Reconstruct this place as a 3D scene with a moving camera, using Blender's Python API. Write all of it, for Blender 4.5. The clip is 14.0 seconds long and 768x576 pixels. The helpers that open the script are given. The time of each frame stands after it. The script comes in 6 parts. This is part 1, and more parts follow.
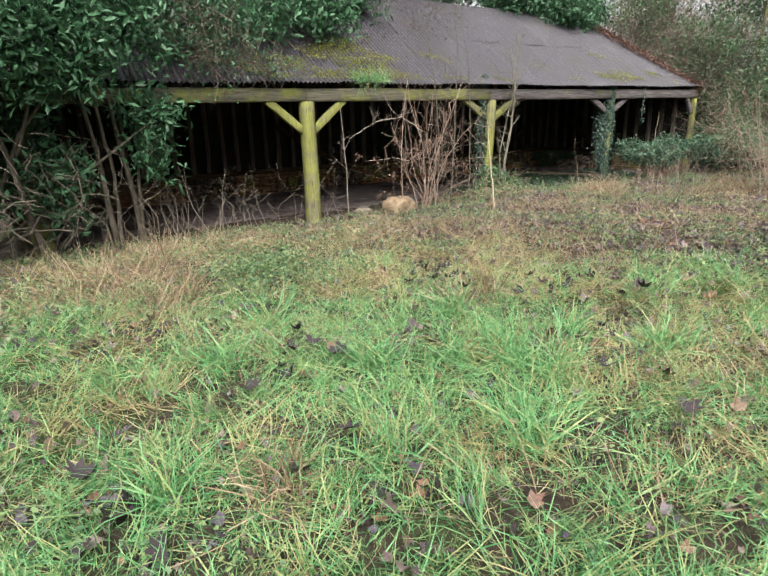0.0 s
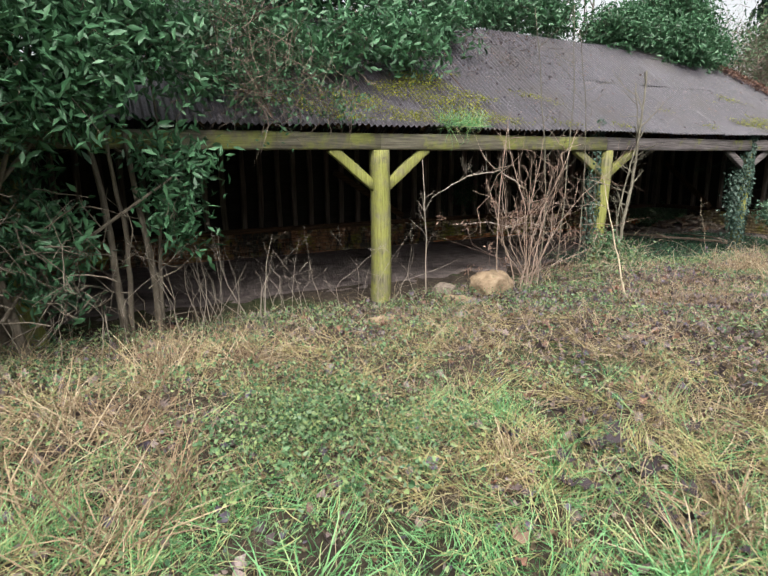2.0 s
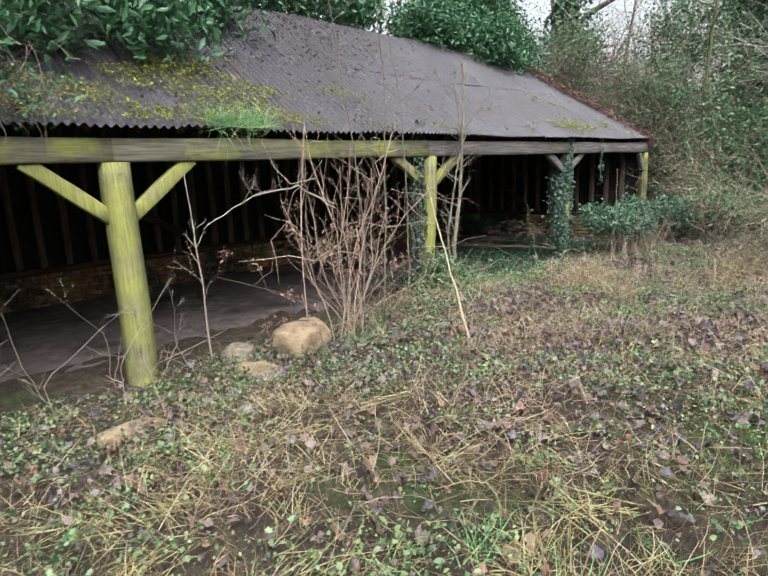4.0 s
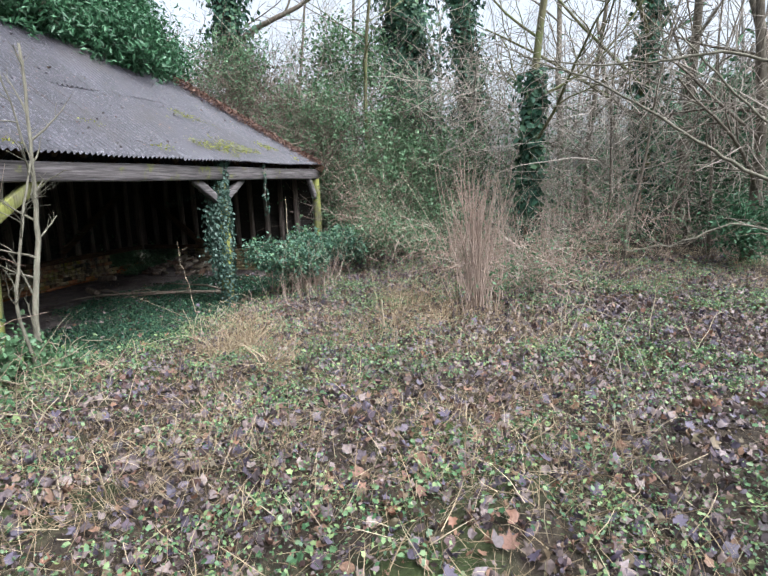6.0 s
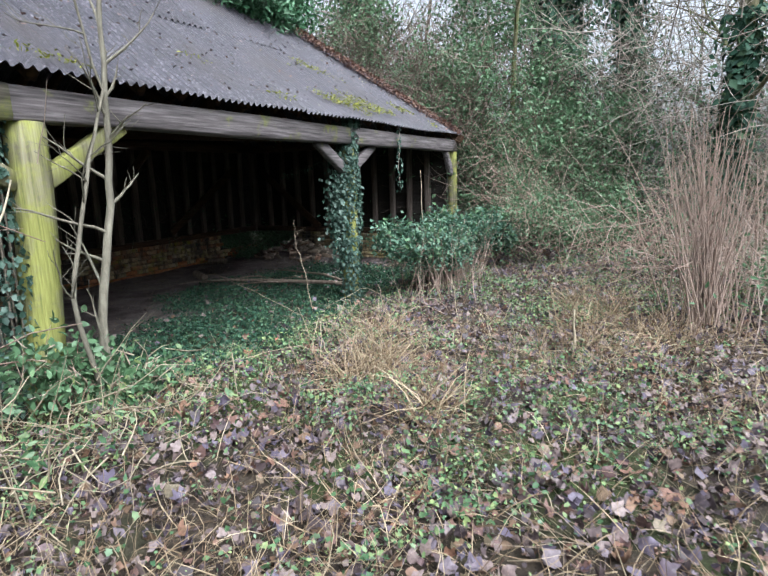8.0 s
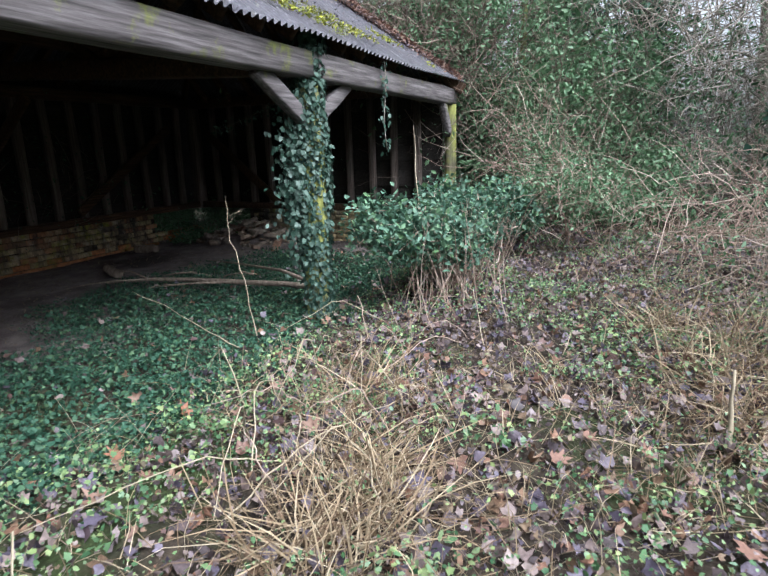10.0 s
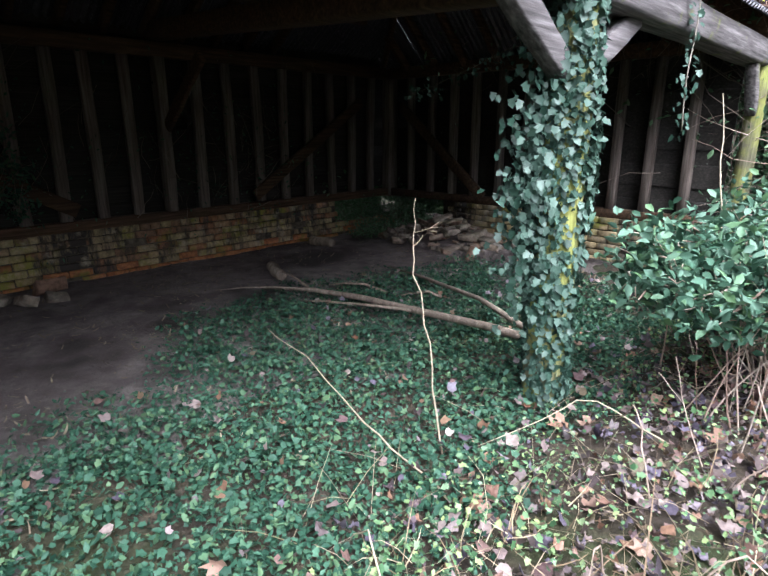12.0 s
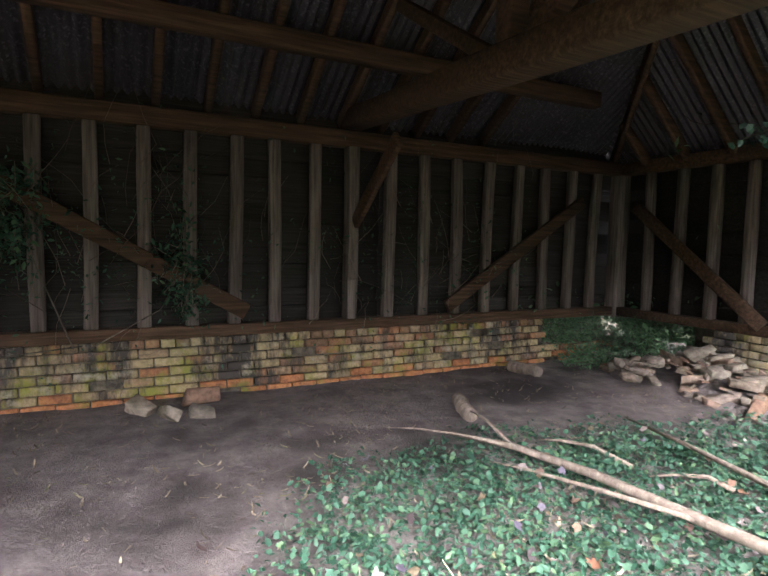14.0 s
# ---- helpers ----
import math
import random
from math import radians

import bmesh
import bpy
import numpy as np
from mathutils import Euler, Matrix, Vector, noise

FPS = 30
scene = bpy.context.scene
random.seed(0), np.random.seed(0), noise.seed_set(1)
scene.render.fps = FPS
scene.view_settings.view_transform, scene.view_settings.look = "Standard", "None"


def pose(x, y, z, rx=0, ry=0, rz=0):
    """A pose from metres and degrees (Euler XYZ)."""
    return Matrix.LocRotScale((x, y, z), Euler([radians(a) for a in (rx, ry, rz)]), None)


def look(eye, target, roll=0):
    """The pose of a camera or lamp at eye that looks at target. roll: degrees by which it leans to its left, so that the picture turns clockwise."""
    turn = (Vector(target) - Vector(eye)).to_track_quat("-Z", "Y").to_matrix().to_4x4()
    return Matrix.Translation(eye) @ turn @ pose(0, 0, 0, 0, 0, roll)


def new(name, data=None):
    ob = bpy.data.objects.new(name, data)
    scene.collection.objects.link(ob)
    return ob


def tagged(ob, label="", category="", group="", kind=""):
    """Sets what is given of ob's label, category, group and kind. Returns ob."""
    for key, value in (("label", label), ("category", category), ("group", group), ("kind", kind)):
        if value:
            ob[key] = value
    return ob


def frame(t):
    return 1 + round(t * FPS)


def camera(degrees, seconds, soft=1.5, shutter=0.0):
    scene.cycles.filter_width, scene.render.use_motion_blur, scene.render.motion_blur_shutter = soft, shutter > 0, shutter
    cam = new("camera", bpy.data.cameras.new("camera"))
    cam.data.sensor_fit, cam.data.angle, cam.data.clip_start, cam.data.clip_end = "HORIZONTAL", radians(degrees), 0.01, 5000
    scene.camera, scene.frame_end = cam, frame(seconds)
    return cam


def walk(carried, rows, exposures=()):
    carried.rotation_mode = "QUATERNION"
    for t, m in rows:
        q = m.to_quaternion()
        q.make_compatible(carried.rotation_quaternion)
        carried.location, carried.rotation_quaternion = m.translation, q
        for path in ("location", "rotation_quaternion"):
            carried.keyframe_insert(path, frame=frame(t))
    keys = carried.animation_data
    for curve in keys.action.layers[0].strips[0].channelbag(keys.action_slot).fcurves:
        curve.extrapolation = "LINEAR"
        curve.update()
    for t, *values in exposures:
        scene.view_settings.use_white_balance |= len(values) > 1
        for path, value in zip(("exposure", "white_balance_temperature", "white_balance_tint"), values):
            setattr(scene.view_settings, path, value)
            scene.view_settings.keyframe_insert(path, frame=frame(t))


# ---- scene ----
cam = camera(70.2, 14.0, shutter=0.12)
PATH = [
    (0, (-4.07, -8.351, 1.737), (-3.02, -6.756, 1.143), -1.7),
    (0.5, (-3.935, -7.883, 1.764), (-2.907, -6.286, 1.136), -1.7),
    (1, (-3.612, -7.322, 1.776), (-2.617, -5.683, 1.206), -1.2),
    (1.5, (-3.44, -6.781, 1.82), (-2.491, -5.092, 1.326), -0.9),
    (2, (-3.195, -6.297, 1.845), (-2.294, -4.567, 1.403), -0.6),
    (2.2, (-3.033, -6.105, 1.824), (-2.15, -4.363, 1.394), -0.6),
    (4.3, (-1.368, -4.879, 1.872), (0.114, -3.605, 1.449), -2.3),
    (4.5, (-1.133, -4.853, 1.859), (0.424, -3.671, 1.437), -2.1),
    (5, (-0.483, -4.742, 1.888), (1.252, -3.839, 1.474), -2.3),
    (5.5, (0.071, -4.817, 1.905), (1.92, -4.163, 1.515), -2.4),
    (6, (0.456, -4.675, 1.903), (2.344, -4.136, 1.522), -2.1),
    (6.5, (0.859, -4.516, 1.863), (2.713, -3.876, 1.474), -1.4),
    (7, (1.249, -4.273, 1.892), (3.05, -3.523, 1.45), -1.0),
    (7.5, (1.581, -3.842, 1.694), (3.351, -3.03, 1.238), -1.2),
    (8, (2.007, -3.464, 1.654), (3.753, -2.578, 1.247), -1.6),
    (8.5, (2.464, -3.132, 1.621), (4.206, -2.219, 1.253), -1.7),
    (8.7, (2.601, -3.021, 1.624), (4.35, -2.123, 1.259), -1.8),
    (10.8, (4.865, -1.898, 1.441), (6.604, -1.113, 0.841), -0.8),
    (11, (5.017, -1.744, 1.439), (6.71, -0.863, 0.842), -0.9),
    (11.5, (5.151, -1.439, 1.49), (6.702, -0.298, 0.95), -0.3),
    (12, (5.422, -1.213, 1.46), (6.816, 0.111, 0.907), 0.0),
    (12.5, (5.685, -1.038, 1.436), (6.956, 0.42, 0.925), 0.3),
    (13, (5.775, -0.787, 1.364), (6.94, 0.778, 0.924), 0.9),
    (13.5, (5.917, -0.353, 1.357), (7.021, 1.289, 1.063), 1.3),
    (14, (6.186, -0.078, 1.307), (7.078, 1.705, 1.149), 1.2),
]
walk(cam, [(t, look(eye, target, roll)) for t, eye, target, roll in PATH],
     exposures=[(0, 1.26, 6650, 9), (2.2, 1.26, 6650, 9), (5.0, 1.45, 6050, 8), (8.7, 1.52, 5800, 8), (11.0, 1.75, 5700, 10), (12.5, 2.74, 5750, 12), (13.0, 3.3, 5850, 13), (13.5, 3.65, 5950, 15), (14.0, 4.5, 6150, 16)])

# ---- world and light: an overcast winter day ----
SUN_EL, SUN_AZ = radians(54), radians(205)
world = bpy.data.worlds.new("overcast_sky")
scene.world = world
world.use_nodes = True
wn = world.node_tree
for n in list(wn.nodes):
    wn.nodes.remove(n)
sky = wn.nodes.new("ShaderNodeTexSky")
sky.sky_type, sky.sun_disc = "NISHITA", False
sky.sun_elevation, sky.sun_rotation = SUN_EL, SUN_AZ
sky.air_density, sky.dust_density, sky.ozone_density = 1.0, 6.0, 1.0
grey = wn.nodes.new("ShaderNodeHueSaturation")
grey.inputs["Saturation"].default_value = 0.22
bg = wn.nodes.new("ShaderNodeBackground")
bg.inputs["Strength"].default_value = 0.13
wout = wn.nodes.new("ShaderNodeOutputWorld")
wn.links.new(sky.outputs["Color"], grey.inputs["Color"])
wn.links.new(grey.outputs["Color"], bg.inputs["Color"])
wn.links.new(bg.outputs["Background"], wout.inputs["Surface"])
sun_data = bpy.data.lights.new("sun", "SUN")
sun_data.energy, sun_data.angle, sun_data.color = 2.0, radians(60), (1.0, 0.97, 0.93)
sun = new("sun", sun_data)
sun.matrix_world = look((20 * math.sin(SUN_AZ) * math.cos(SUN_EL), 20 * math.cos(SUN_AZ) * math.cos(SUN_EL), 20 * math.sin(SUN_EL)), (0, 0, 0))

# ---- node materials ----


def ramp(tree, stops):
    r = tree.nodes.new("ShaderNodeValToRGB")
    els = r.color_ramp.elements
    while len(els) < len(stops):
        els.new(0.5)
    for e, (p, c) in zip(els, stops):
        e.position, e.color = p, (*c, 1)
    return r


def spread(cols):
    k = max(1, len(cols) - 1)
    return [(i / k, c) for i, c in enumerate(cols)]


def base_mat(name, rough, spec=0.5):
    m = bpy.data.materials.new(name)
    m.use_nodes = True
    b = m.node_tree.nodes["Principled BSDF"]
    b.inputs["Roughness"].default_value = rough
    b.inputs["Specular IOR Level"].default_value = spec
    return m, m.node_tree, b


def coords(tree, scale=(1, 1, 1)):
    tc = tree.nodes.new("ShaderNodeTexCoord")
    mp = tree.nodes.new("ShaderNodeMapping")
    mp.inputs["Scale"].default_value = scale
    tree.links.new(tc.outputs["Object"], mp.inputs["Vector"])
    return mp.outputs["Vector"]


def noise_tex(tree, vec, scale, detail=5, rough=0.6):
    n = tree.nodes.new("ShaderNodeTexNoise")
    n.inputs["Scale"].default_value, n.inputs["Detail"].default_value, n.inputs["Roughness"].default_value = scale, detail, rough
    tree.links.new(vec, n.inputs["Vector"])
    return n.outputs["Fac"]


def mix(tree, fac, a, b, blend="MIX"):
    n = tree.nodes.new("ShaderNodeMix")
    n.data_type, n.blend_type = "RGBA", blend
    for v, s in ((fac, n.inputs["Factor"]), (a, n.inputs["A"]), (b, n.inputs["B"])):
        if isinstance(v, bpy.types.NodeSocket):
            tree.links.new(v, s)
        else:
            s.default_value = v if isinstance(v, float) else (*v, 1)
    return n.outputs["Result"]


def step(tree, val, lo, hi):
    n = tree.nodes.new("ShaderNodeMapRange")
    n.inputs["From Min"].default_value, n.inputs["From Max"].default_value = lo, hi
    tree.links.new(val, n.inputs["Value"])
    return n.outputs["Result"]


def bump(tree, b, h, strength, dist):
    n = tree.nodes.new("ShaderNodeBump")
    n.inputs["Strength"].default_value, n.inputs["Distance"].default_value = strength, dist
    tree.links.new(h, n.inputs["Height"])
    tree.links.new(n.outputs["Normal"], b.inputs["Normal"])


def leafy(name, cols, rough=0.5, through_light=0.25, mottle=0.35, spec=0.35):
    """Leaves, blades and twigs: each island takes its own colour, with mottling over it."""
    m, t, b = base_mat(name, rough, spec)
    g = t.nodes.new("ShaderNodeNewGeometry")
    r = ramp(t, spread(cols))
    t.links.new(g.outputs["Random Per Island"], r.inputs["Fac"])
    v = coords(t)
    patch = noise_tex(t, v, 1.1, 3)
    c = mix(t, step(t, patch, 0.35, 0.7), r.outputs["Color"], tuple(x * 0.6 for x in cols[0]), "MIX")
    c = mix(t, 0.75, c, r.outputs["Color"])
    fine = noise_tex(t, v, 60, 3)
    c = mix(t, mottle, c, ramp_of(t, fine), "MULTIPLY")
    t.links.new(c, b.inputs["Base Color"])
    if through_light:
        tr = t.nodes.new("ShaderNodeBsdfTranslucent")
        mx = t.nodes.new("ShaderNodeMixShader")
        mx.inputs["Fac"].default_value = through_light
        t.links.new(c, tr.inputs["Color"])
        t.links.new(b.outputs["BSDF"], mx.inputs[1])
        t.links.new(tr.outputs["BSDF"], mx.inputs[2])
        t.links.new(mx.outputs["Shader"], t.nodes["Material Output"].inputs["Surface"])
    return m


def ramp_of(tree, val, lo=(0.35, 0.35, 0.35), hi=(1.0, 1.0, 1.0), a=0.35, z=0.65):
    r = ramp(tree, [(a, lo), (z, hi)])
    tree.links.new(val, r.inputs["Fac"])
    return r.outputs["Color"]


def timber(name, cols, moss=None, moss_at=(0.5, 0.62), rough=0.85, grain=(40, 40, 2.2)):
    m, t, b = base_mat(name, rough, 0.3)
    v = coords(t, grain)
    g = noise_tex(t, v, 1.0, 6)
    r = ramp(t, [(0.3, cols[0]), (0.5, cols[1]), (0.72, cols[2])])
    t.links.new(g, r.inputs["Fac"])
    c = r.outputs["Color"]
    oi = t.nodes.new("ShaderNodeObjectInfo")
    c = mix(t, 0.5, c, ramp_of(t, oi.outputs["Random"], (0.55, 0.55, 0.55), (1.1, 1.1, 1.1), 0.0, 1.0), "MULTIPLY")
    if moss:
        p = noise_tex(t, coords(t), 3.5, 6, 0.7)
        gp = noise_tex(t, v, 2.0, 4)
        mc = mix(t, step(t, gp, 0.3, 0.7), moss[0], moss[1])
        c = mix(t, step(t, p, *moss_at), c, mc)
    t.links.new(c, b.inputs["Base Color"])
    bump(t, b, g, 0.5, 0.008)
    return m


M_GROUND, t, b = base_mat("earth_and_litter", 0.95, 0.2)
v = coords(t)
r = ramp(t, [(0.25, (0.016, 0.012, 0.01)), (0.48, (0.045, 0.035, 0.027)), (0.62, (0.09, 0.07, 0.05)), (0.8, (0.15, 0.115, 0.08))])
t.links.new(noise_tex(t, v, 9, 8, 0.75), r.inputs["Fac"])
gr = ramp(t, [(0.3, (0.02, 0.035, 0.01)), (0.7, (0.07, 0.13, 0.03))])
t.links.new(noise_tex(t, v, 25, 6), gr.inputs["Fac"])
c = mix(t, step(t, noise_tex(t, v, 0.6, 4), 0.52, 0.72), r.outputs["Color"], gr.outputs["Color"])
t.links.new(c, b.inputs["Base Color"])
bump(t, b, noise_tex(t, v, 22, 8, 0.8), 0.9, 0.04)

M_FLOOR, t, b = base_mat("bare_trodden_earth", 0.9, 0.25)
v = coords(t)
r = ramp(t, [(0.25, (0.06, 0.049, 0.047)), (0.5, (0.15, 0.124, 0.12)), (0.75, (0.25, 0.21, 0.2))])
t.links.new(noise_tex(t, v, 5, 9, 0.72), r.inputs["Fac"])
c = mix(t, step(t, noise_tex(t, v, 70, 3), 0.66, 0.74), r.outputs["Color"], (0.26, 0.23, 0.19))
c = mix(t, step(t, noise_tex(t, v, 0.9, 3), 0.5, 0.66), c, (0.05, 0.04, 0.038))
t.links.new(c, b.inputs["Base Color"])
bump(t, b, noise_tex(t, v, 14, 9, 0.75), 1.0, 0.05)

M_POST = timber("algae_green_oak", [(0.06, 0.055, 0.035), (0.15, 0.14, 0.085), (0.24, 0.22, 0.15)],
                moss=((0.13, 0.14, 0.035), (0.27, 0.275, 0.08)), moss_at=(0.38, 0.56))
M_BEAM = timber("grey_weathered_beam", [(0.034, 0.03, 0.03), (0.115, 0.101, 0.102), (0.25, 0.225, 0.23)],
                moss=((0.09, 0.1, 0.03), (0.2, 0.21, 0.06)), moss_at=(0.57, 0.68), grain=(2.2, 40, 40))
M_MOSSBEAM = timber("mossy_weathered_beam", [(0.045, 0.04, 0.032), (0.13, 0.12, 0.09), (0.23, 0.21, 0.16)],
                    moss=((0.1, 0.11, 0.03), (0.22, 0.23, 0.07)), moss_at=(0.47, 0.62), grain=(2.2, 40, 40))
M_INNER = timber("dry_brown_timber", [(0.026, 0.014, 0.008), (0.066, 0.037, 0.021), (0.13, 0.072, 0.04)], grain=(2.2, 40, 40))
M_STUD = timber("grey_brown_stud", [(0.06, 0.045, 0.037), (0.14, 0.11, 0.095), (0.23, 0.19, 0.165)])
M_BOARD = timber("dark_weatherboard", [(0.012, 0.01, 0.009), (0.026, 0.022, 0.019), (0.05, 0.042, 0.037)], grain=(2.0, 40, 60))

M_ROOF, t, b = base_mat("weathered_corrugated_sheet", 0.38, 0.5)
v = coords(t)
r = ramp(t, [(0.3, (0.013, 0.012, 0.016)), (0.5, (0.032, 0.03, 0.039)), (0.7, (0.064, 0.06, 0.078))])
t.links.new(noise_tex(t, v, 2.2, 8, 0.7), r.inputs["Fac"])
c = mix(t, step(t, noise_tex(t, v, 11, 6, 0.75), 0.5, 0.62), r.outputs["Color"], (0.022, 0.02, 0.022))
c = mix(t, step(t, noise_tex(t, v, 38, 4, 0.7), 0.54, 0.64), c, (0.15, 0.14, 0.163))
c = mix(t, step(t, noise_tex(t, v, 1.1, 6, 0.75), 0.5, 0.66), c, (0.034, 0.029, 0.03))
oi = t.nodes.new("ShaderNodeObjectInfo")
c = mix(t, 0.6, c, ramp_of(t, oi.outputs["Random"], (0.75, 0.72, 0.75), (1.1, 1.1, 1.1), 0.0, 1.0), "MULTIPLY")
lich = noise_tex(t, v, 5.5, 6, 0.8)
c = mix(t, step(t, lich, 0.66, 0.74), c, (0.16, 0.17, 0.045))
t.links.new(c, b.inputs["Base Color"])
bump(t, b, noise_tex(t, v, 40, 6, 0.75), 0.6, 0.008)

M_BRICK, t, b = base_mat("old_stock_brick", 0.9, 0.25)
oi = t.nodes.new("ShaderNodeObjectInfo")
r = ramp(t, [(0.0, (0.3, 0.23, 0.13)), (0.3, (0.42, 0.33, 0.19)), (0.55, (0.36, 0.26, 0.16)), (0.75, (0.35, 0.16, 0.08)), (1.0, (0.22, 0.14, 0.09))])
t.links.new(oi.outputs["Random"], r.inputs["Fac"])
g = t.nodes.new("ShaderNodeNewGeometry")
sp = noise_tex(t, g.outputs["Position"], 26, 6, 0.7)
c = mix(t, 0.7, r.outputs["Color"], ramp_of(t, sp), "MULTIPLY")
mo = noise_tex(t, g.outputs["Position"], 2.4, 5, 0.7)
c = mix(t, step(t, mo, 0.52, 0.62), c, (0.2, 0.19, 0.04))
mp = t.nodes.new("ShaderNodeMapping")
mp.inputs["Scale"].default_value = (1.0, 1.0, 0.3)
t.links.new(g.outputs["Position"], mp.inputs["Vector"])
dk = noise_tex(t, mp.outputs["Vector"], 2.1, 6, 0.75)
c = mix(t, step(t, dk, 0.47, 0.57), c, (0.05, 0.042, 0.037))
c = mix(t, step(t, noise_tex(t, g.outputs["Position"], 5.5, 5, 0.7), 0.55, 0.7), c, (0.3, 0.26, 0.2))
t.links.new(c, b.inputs["Base Color"])
bump(t, b, sp, 0.6, 0.006)

M_REDBRICK, t, b = base_mat("orange_red_brick", 0.9, 0.25)
g = t.nodes.new("ShaderNodeNewGeometry")
sp = noise_tex(t, g.outputs["Position"], 22, 6, 0.7)
r = ramp(t, [(0.3, (0.13, 0.06, 0.035)), (0.55, (0.34, 0.14, 0.06)), (0.75, (0.42, 0.22, 0.11))])
t.links.new(sp, r.inputs["Fac"])
c = mix(t, step(t, noise_tex(t, g.outputs["Position"], 2.6, 5, 0.7), 0.52, 0.64), r.outputs["Color"], (0.16, 0.15, 0.04))
t.links.new(c, b.inputs["Base Color"])
bump(t, b, sp, 0.6, 0.006)

M_MORTAR, t, b = base_mat("crumbling_lime_mortar", 0.95, 0.2)
r = ramp(t, [(0.35, (0.05, 0.042, 0.033)), (0.65, (0.17, 0.145, 0.11))])
t.links.new(noise_tex(t, coords(t), 14, 7), r.inputs["Fac"])
t.links.new(r.outputs["Color"], b.inputs["Base Color"])

M_STONE, t, b = base_mat("sandstone", 0.9, 0.25)
v = coords(t)
r = ramp(t, [(0.3, (0.1, 0.075, 0.05)), (0.5, (0.24, 0.175, 0.115)), (0.7, (0.37, 0.29, 0.2))])
t.links.new(noise_tex(t, v, 6, 8, 0.7), r.inputs["Fac"])
c = mix(t, step(t, noise_tex(t, v, 3, 5), 0.58, 0.68), r.outputs["Color"], (0.12, 0.11, 0.06))
t.links.new(c, b.inputs["Base Color"])
bump(t, b, noise_tex(t, v, 18, 8, 0.75), 0.8, 0.03)

M_RUBBLE, t, b = base_mat("dusty_rubble", 0.92, 0.2)
oi = t.nodes.new("ShaderNodeObjectInfo")
r = ramp(t, [(0.0, (0.17, 0.14, 0.115)), (0.5, (0.28, 0.235, 0.185)), (0.8, (0.22, 0.13, 0.09)), (1.0, (0.34, 0.31, 0.27))])
t.links.new(oi.outputs["Random"], r.inputs["Fac"])
nz = noise_tex(t, coords(t), 20, 7)
c = mix(t, 0.8, r.outputs["Color"], ramp_of(t, nz), "MULTIPLY")
t.links.new(c, b.inputs["Base Color"])
bump(t, b, nz, 0.7, 0.01)


def bark(name, cols, scale=14, moss=None):
    m, t, b = base_mat(name, 0.92, 0.2)
    v = coords(t, (1, 1, 0.25))
    n = noise_tex(t, v, scale, 7, 0.75)
    r = ramp(t, [(0.3, cols[0]), (0.55, cols[1]), (0.75, cols[2])])
    t.links.new(n, r.inputs["Fac"])
    c = r.outputs["Color"]
    if moss:
        c = mix(t, step(t, noise_tex(t, coords(t), 2.0, 5), 0.42, 0.6), c, moss)
    t.links.new(c, b.inputs["Base Color"])
    bump(t, b, n, 0.7, 0.015)
    return m


M_BARK = bark("grey_brown_bark", [(0.05, 0.042, 0.033), (0.14, 0.12, 0.095), (0.26, 0.23, 0.19)])
M_BARKMOSS = bark("mossy_bark", [(0.05, 0.045, 0.03), (0.13, 0.12, 0.07), (0.24, 0.22, 0.14)], moss=(0.1, 0.115, 0.045))
M_SAPLING = bark("smooth_pale_bark", [(0.07, 0.063, 0.048), (0.16, 0.148, 0.115), (0.27, 0.25, 0.2)], 20)
M_DEADWOOD = bark("dead_branch_bark", [(0.09, 0.07, 0.055), (0.22, 0.175, 0.14), (0.38, 0.32, 0.26)], 24)
M_TWIG = leafy("bare_twigs", [(0.125, 0.105, 0.085), (0.28, 0.24, 0.2), (0.42, 0.37, 0.32)], 0.8, 0, 0.3)
M_REDTWIG = leafy("reddish_shoots", [(0.18, 0.115, 0.09), (0.34, 0.25, 0.2), (0.47, 0.39, 0.33)], 0.75, 0, 0.3)
M_BROWNTWIG = leafy("brown_twigs", [(0.07, 0.05, 0.04), (0.15, 0.11, 0.085), (0.25, 0.2, 0.16)], 0.8, 0, 0.3)
M_PALE = leafy("bleached_stalk", [(0.27, 0.22, 0.15), (0.42, 0.36, 0.26)], 0.7, 0, 0.3)
M_GRASS = leafy("green_grass", [(0.06, 0.2, 0.07), (0.12, 0.34, 0.125), (0.21, 0.48, 0.21), (0.29, 0.54, 0.25), (0.42, 0.52, 0.22), (0.58, 0.49, 0.27)], 0.45, 0.35, 0.2)
M_STRAW = leafy("dead_grass_straw", [(0.13, 0.085, 0.055), (0.29, 0.21, 0.13), (0.43, 0.34, 0.22), (0.53, 0.45, 0.32)], 0.7, 0.2, 0.25)
M_TANGRASS = leafy("yellowed_grass", [(0.2, 0.15, 0.07), (0.38, 0.31, 0.15), (0.52, 0.44, 0.23), (0.33, 0.37, 0.15), (0.56, 0.5, 0.3)], 0.65, 0.25, 0.25)
M_HERB = leafy("fresh_green_herb", [(0.035, 0.09, 0.04), (0.08, 0.165, 0.075), (0.15, 0.26, 0.12), (0.3, 0.38, 0.15), (0.2, 0.3, 0.2)], 0.5, 0.3, 0.3)
